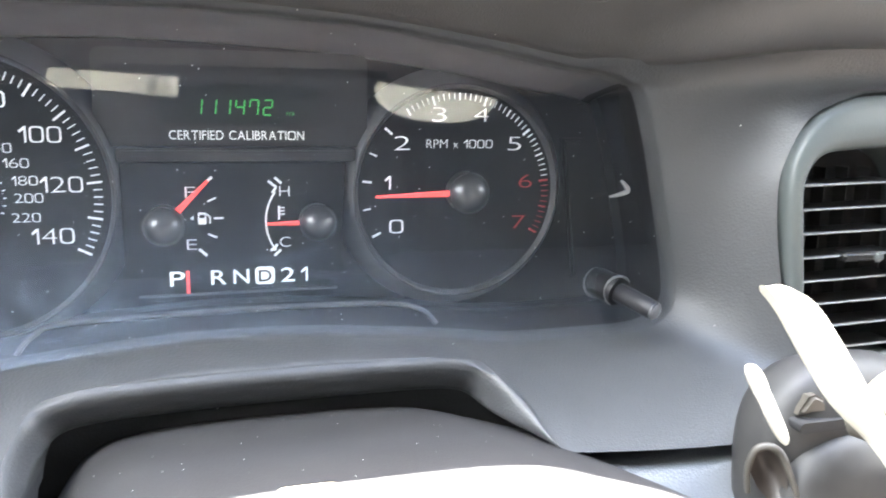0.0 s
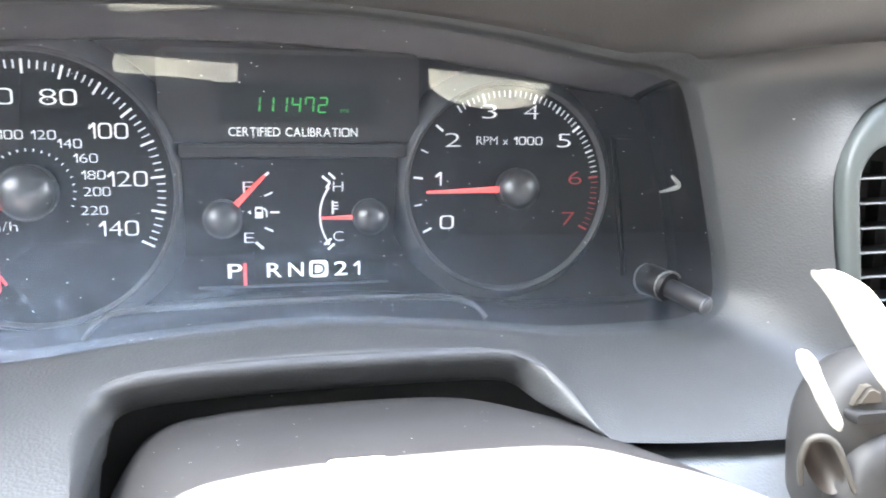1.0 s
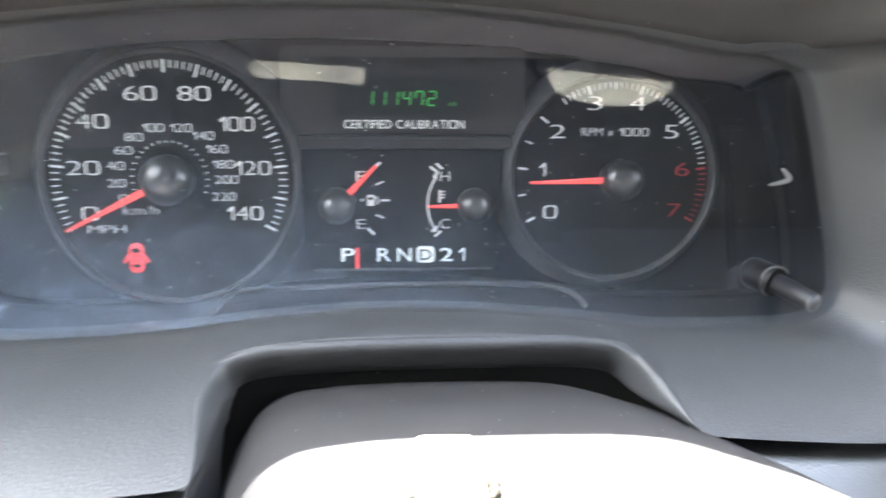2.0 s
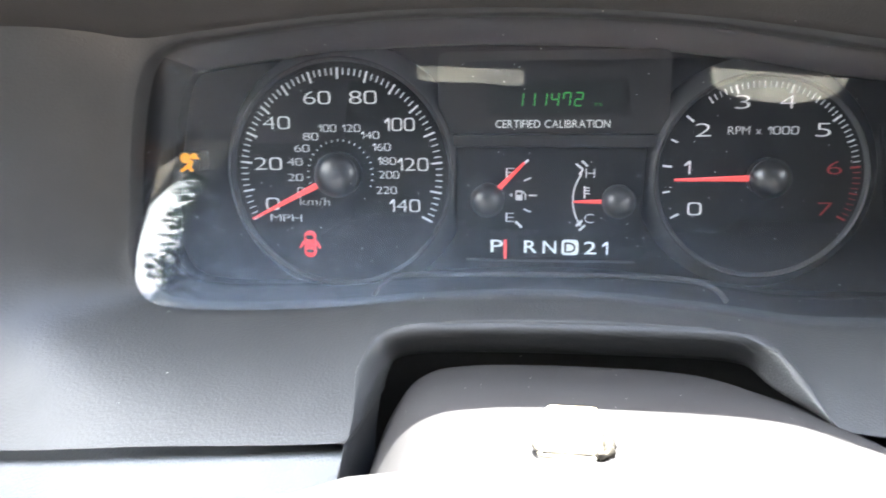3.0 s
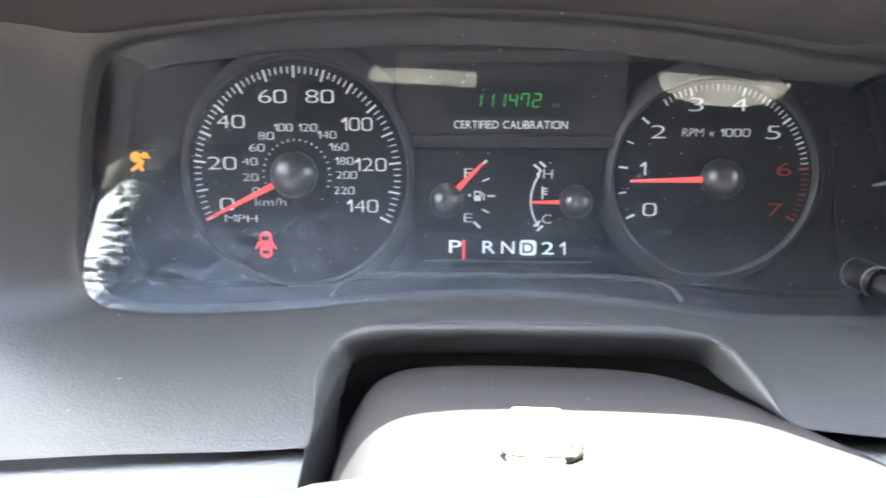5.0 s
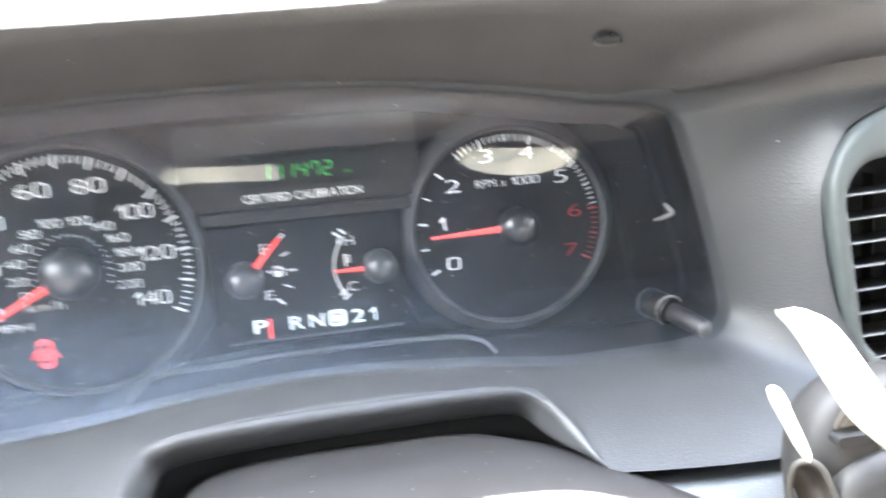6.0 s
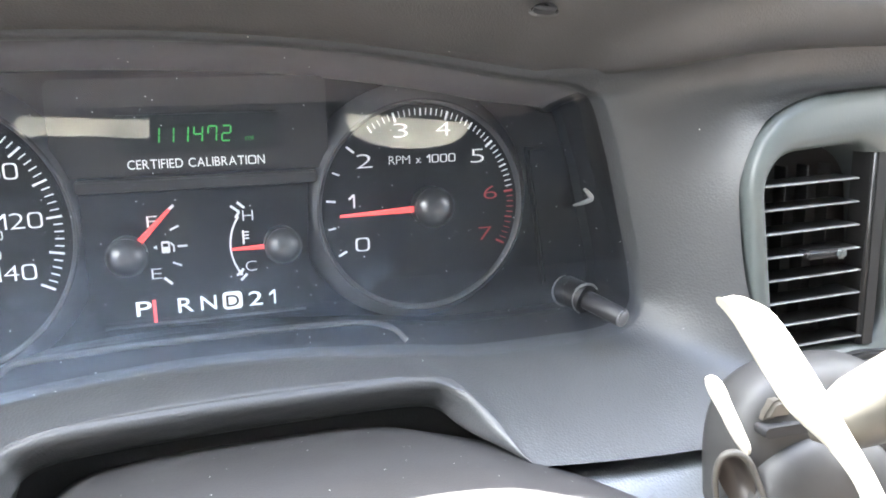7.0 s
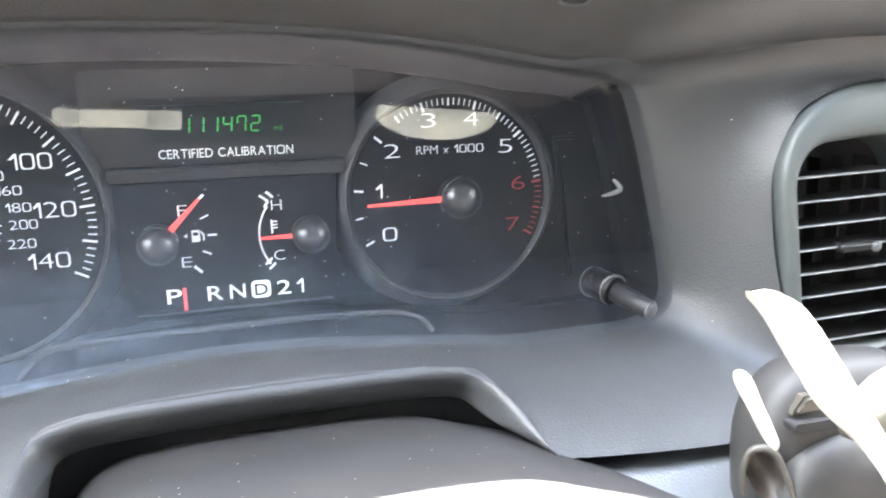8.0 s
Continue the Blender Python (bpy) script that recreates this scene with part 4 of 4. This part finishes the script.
# ---- vents and lower panels ----


def air_vent():
    """The vent to the right of the fascia: pale frame, slats and a thumb tab."""
    v = thing("air_vent", "pale grey air vent with black horizontal slats", "air vent", (.265, -.073, -.01))
    o = Vector((.27, 0, -.01))
    out = [(x - o.x, z - o.z) for x, z in rounded(.2287, -.095, .385, .0462, .042, 14)]
    mid = [(x - o.x, z - o.z) for x, z in rounded(.2322, -.084, .325, .0355, .030, 14)]
    inn = [(x - o.x, z - o.z) for x, z in rounded(.2357, -.066, .300, .0238, .019, 14)]
    lean = lambda p, y: Vector((p[0] - .14 * p[1], y, p[1] + (.10 * max(0.0, p[0] + .01) if p[1] > 0 else 0)))
    blend = lambda a, b, f: [(p[0] + (q[0] - p[0]) * f, p[1] + (q[1] - p[1]) * f) for p, q in zip(a, b)]
    loops = [[lean(p, y) for p in row] for row, y in ((out, .035), (out, .0026), (blend(out, mid, .06), .0010), (blend(out, mid, .2), -.0004), (blend(out, mid, .5), -.0014), (mid, -.0022),
                                                     (blend(mid, inn, .5), -.0024), (blend(mid, inn, .8), -.0016), (blend(mid, inn, .95), .0006), (inn, .004), (inn, .03))]
    part("frame", loft(loops), VENT, v, "pale grey-green plastic frame", smooth=50)
    back = part("duct", slab([(p[0] - .12 * p[1], p[1]) for p in inn], .024, .03), DARK, v)
    for i in range(8):
        z = .0100 - .0104 * i - o.z
        x0 = .2350 - o.x - .12 * z
        bm = box(x0, .2845 - o.x - .12 * z, -.001, .013, z - .0006, z + .0006, .0004)
        bmesh.ops.rotate(bm, cent=(x0, 0, z), matrix=Matrix.Rotation(radians(-1.5), 3, "Y"), verts=bm.verts)
        slat = part("slat", bm, SLAT, v)
        x1 = .2845 - o.x - .12 * z
        # pale rod in place of the highlight along the slat's front
        part("slat_glint", tube([Vector((x0, -.0012, z)), Vector((x1, -.0012, z + (x1 - x0) * .026))], .0004, 6), SLAT_GLINT, slat, "pale strip painting the highlight on the front edge")
    for i in range(4):
        x = .245 + .012 * i - o.x
        part("vane", box(x - .0004, x + .0004, .014, .022, -.052, .026, .0002), DARK, v)
    part("divider", box(.2905 - o.x, .300 - o.x, -.001, .014, -.058, .034, .002), SLAT, v)
    tab = part("thumb_tab", box(.2555 - o.x, .276 - o.x, -.0045, .006, -.0128, -.0088, .0012), SLAT, v, "black thumb tab on a slat")
    part("tab_edge", box(.2700 - o.x, .2752 - o.x, -.0062, -.0035, -.0132, -.0084, .0012), VENT, tab, "worn pale end of the tab")
    lens = [(-.006, -.0660), (.004, -.0610), (.018, -.0585), (.034, -.0590), (.046, -.0610), (.046, -.0670), (.030, -.0690), (.012, -.0690)]
    part("control_slot", slab([(p.x, p.z) for p in spline([(x, 0, z) for x, z in lens], 4, True)], -.0052, .002, .001), DARK, v, "dark slot under the slats")
    part("control_wheel", tube(spline([(.004, -.0050, -.0655), (.018, -.0056, -.0635), (.036, -.0052, -.0630)], 6), .0016, 8), KNOB, v)


air_vent()


def end_seam():
    """The dark joint at the door end of the fascia."""
    line = [(-.095, -.2702), (-.0654, -.2632), (-.0341, -.2586), (-.0014, -.2548), (.0199, -.2550), (.05, -.262)]
    path = []
    n = len(opening)
    for k in list(range(n - 20, n)) + list(range(14)):
        for a, b in zip(FASCIA, FASCIA[1:]):
            da, db = a[k].x - lerp_table(line, a[k].z), b[k].x - lerp_table(line, b[k].z)
            if da > 0 >= db:
                path.append(a[k].lerp(b[k], da / (da - db)) + Vector((0, -.0002, 0)))
                break
    path = [sum(path[max(0, i - 2):i + 3], Vector()) / len(path[max(0, i - 2):i + 3]) for i in range(len(path))]
    ob = part("end_seam", tube(path, .0009, 8), DARK)
    tagged(ob, "dark joint line at the door end of the fascia", "trim", kind="structure")


end_seam()


def lower_panel(name, top, label):
    path = spline(top, 6)
    rows = []
    for dy, dz in ((.020, -.008), (.003, -.0066), (-.001, -.0072), (-.004, -.0092), (-.03, -.029), (-.08, -.07), (-.11, -.12), (-.11, -.30)):
        rows.append([p + Vector((0, dy, dz)) for p in path])
    ob = part(name, loft(rows, False), LOWER, smooth=60)
    return tagged(ob, label, "dashboard", kind="structure")


lower_panel("lower_dash_left", [(-.42, -.115, -.110), (-.25, -.120, -.1040), (-.15, -.120, -.0962), (-.073, -.118, -.0893)], "light grey plastic knee panel below the fascia")
lower_panel("lower_dash_right", [(.100, -.1035, -.0815), (.135, -.1050, -.0845), (.18, -.108, -.0850), (.28, -.108, -.0805), (.50, -.105, -.0805), (1.08, -.105, -.0805)], "light grey plastic knee panel beside the column")


# ---- the closed cabin round it ----
def shell(name, bm, mat, label, category):
    return tagged(part(name, bm, mat, smooth=0), label, category, kind="structure")


shell("floor", box(-.46, 1.12, -1.3, .6, -.62, -.58), FLOORING, "dark carpeted car floor", "floor")
shell("firewall", box(-.46, 1.12, .56, .60, -.58, .09), DARK, "dark panel in front of the dashboard", "wall")
shell("ceiling", box(-.46, 1.12, -1.3, -.35, .455, .50), HEAD, "grey cloth headliner", "ceiling")


def plate_x(x0, x1, outline):
    return loft([[Vector((x, y, z)) for y, z in outline] for x in (x0, x1)], True, True, True)


shell("wall_left", plate_x(-.50, -.46, ((.60, -.58), (.60, .10), (-.28, .10), (-.30, .185), (-.47, .138), (-.58, .097), (-.60, .03), (-1.3, .03), (-1.3, -.58))),
      TRIM, "pale door panel below the window", "wall")
# unseen strip, added to keep a pale smear out of the cover
shell("dark_belt", plate_x(-.50, -.465, ((-.601, .031), (-.582, .096), (-.66, .10), (-.72, .138), (-1.3, .138), (-1.3, .031))),
      KNOB, "unseen black strip, added to darken the cover's reflection", "trim")
# unseen; shaped and blackened to crop the daylight reflected in the cover
shell("door_frame_left", plate_x(-.50, -.46, ((-.26, .50), (-.28, .10), (-.30, .185), (-.32, .46), (-.44, .36), (-.55, .285), (-.65, .20), (-.72, .14), (-1.3, .14), (-1.3, .50))),
      KNOB, "unseen black frame, shaped to crop the cover's reflection", "pillar")
SILL = [(-.30, .183), (-.38, .161), (-.47, .136), (-.59, .093), (-.66, .098)]
shell("door_sill", loft([[Vector((-.459, y, z)), Vector((-.428, y, z - .075)), Vector((-.459, y, z - .075))] for y, z in SILL], True, True, True),
      material("sill_beige", (.42, .37, .28), .6, grain=.2, mottle=.1), "sloping sunlit beige trim along the top of the door", "door sill")
shell("wall_right", box(1.12, 1.16, -1.3, .6, -.58, .10), TRIM, "beige door panel below the window", "wall")
shell("pillar_right", box(1.12, 1.16, -1.3, -.85, .10, .50), TRIM, "beige door pillar", "pillar")
shell("wall_rear", box(-.50, 1.16, -1.34, -1.30, -.58, .50), BACK, "grey cloth seat backs closing the cabin", "wall")
# unseen backrest and headrest, added to keep light from behind off the dashboard
shell("blocking_backrest", box(-.20, .30, -.98, -.80, -.27, .33, .05), SEAT, "unseen dark backrest, added to block light from behind", "seat")
shell("headrest", box(-.07, .17, -.95, -.84, .34, .45, .04), SEAT, "unseen dark headrest, added above the blocking backrest", "headrest")
# unseen seat, widened and browned to bounce warm light onto the fascia
shell("seat", box(-.458, .62, -1.1, -.42, -.40, -.26, .02), BOUNCE, "unseen brown seat cushion, added to bounce warm light", "seat")


def hazy(name, level):
    """The overexposed outdoors."""
    m = bpy.data.materials.new(name)
    m.use_nodes = True
    b = m.node_tree.nodes["Principled BSDF"]
    b.inputs["Base Color"].default_value = (0.7, 0.7, 0.7, 1)
    b.inputs["Emission Color"].default_value = (1.0, 0.98, 0.95, 1)
    b.inputs["Emission Strength"].default_value = level
    return m


DAY_LEFT, FILL_RIGHT = hazy("hazy_daylight", 1.15), hazy("fill_glow", 0.38)
shell("backdrop_left", box(-2.24, -2.2, -6.5, 4.0, -.6, 9), DAY_LEFT, "hazy white daylight beyond the driver's window", "backdrop")
# unseen glowing panel, added to brighten the fascia from the right
shell("glow_panel_right", box(2.2, 2.24, -2.4, 1.6, -.6, 4), FILL_RIGHT, "unseen glowing panel lighting the cabin from the passenger's side", "backdrop")


def roadside_tree():
    """A low tree beside the car, seen in the clear cover."""
    rng = random.Random(12)
    base = Vector((-1.62, -3.3, -1.1))
    t = thing("roadside_tree", "leafy dark green tree standing beside the car", "tree", base)
    trunk = [Vector((0, 0, 0)), Vector((.02, .03, .9)), Vector((-.02, .06, 1.7)), Vector((.01, .1, 2.6))]
    bark = material("bark", (.09, .07, .05), .9, grain=.5, grain_size=.02, mottle=.3)
    leaf = material("leaf", (.045, .075, .03), .6, mottle=.4)
    part("trunk", tube(spline(trunk, 4), [.09 - .005 * i for i in range(13)], 10), bark, t)
    verts, faces = [], []
    for k in range(9):
        a = 2 * math.pi * k / 9
        tip = Vector((.1 * math.cos(a), 1.0 * math.sin(a) - .15, 3.2 + .3 * math.sin(2.3 * k)))
        part("limb", tube(spline([(0, .05, 1.6 + .06 * k), tip * .5 + Vector((0, 0, 1.1)), tip], 4), [.035 - .003 * i for i in range(9)], 6), bark, t)
    low = [(-4.9, 1.3), (-4.4, .8), (-3.6, .52), (-2.92, .54), (-2.72, .98), (-2.5, 1.36), (-2.3, 1.52), (-2.1, 1.68), (-1.95, 2.4)]
    for k in range(15000):
        y = rng.uniform(-4.7, -2.0)
        z = lerp_table(low, y) + .04 * math.sin(9 * y) + .05 * math.sin(31 * y) + 2.2 * rng.random() ** 1.2
        p = Vector((rng.uniform(-.1, .1), y, z)) - Vector((0, base.y, base.z))
        d = Vector((rng.uniform(-1, 1), rng.uniform(-1, 1), rng.uniform(-1, .4))).normalized()
        e = d.cross(Vector((rng.uniform(-1, 1), rng.uniform(-1, 1), rng.uniform(-1, 1)))).normalized()
        w = rng.uniform(.045, .09)
        i = len(verts)
        verts += [p, p + (d * .5 + e * .32) * w, p + d * w, p + (d * .5 - e * .32) * w]
        faces.append((i, i + 1, i + 2, i + 3))
    me = bpy.data.meshes.new("crown")
    me.from_pydata(verts, [], faces)
    me.materials.append(leaf)
    crown = new("crown", me)
    crown.parent = t


roadside_tree()
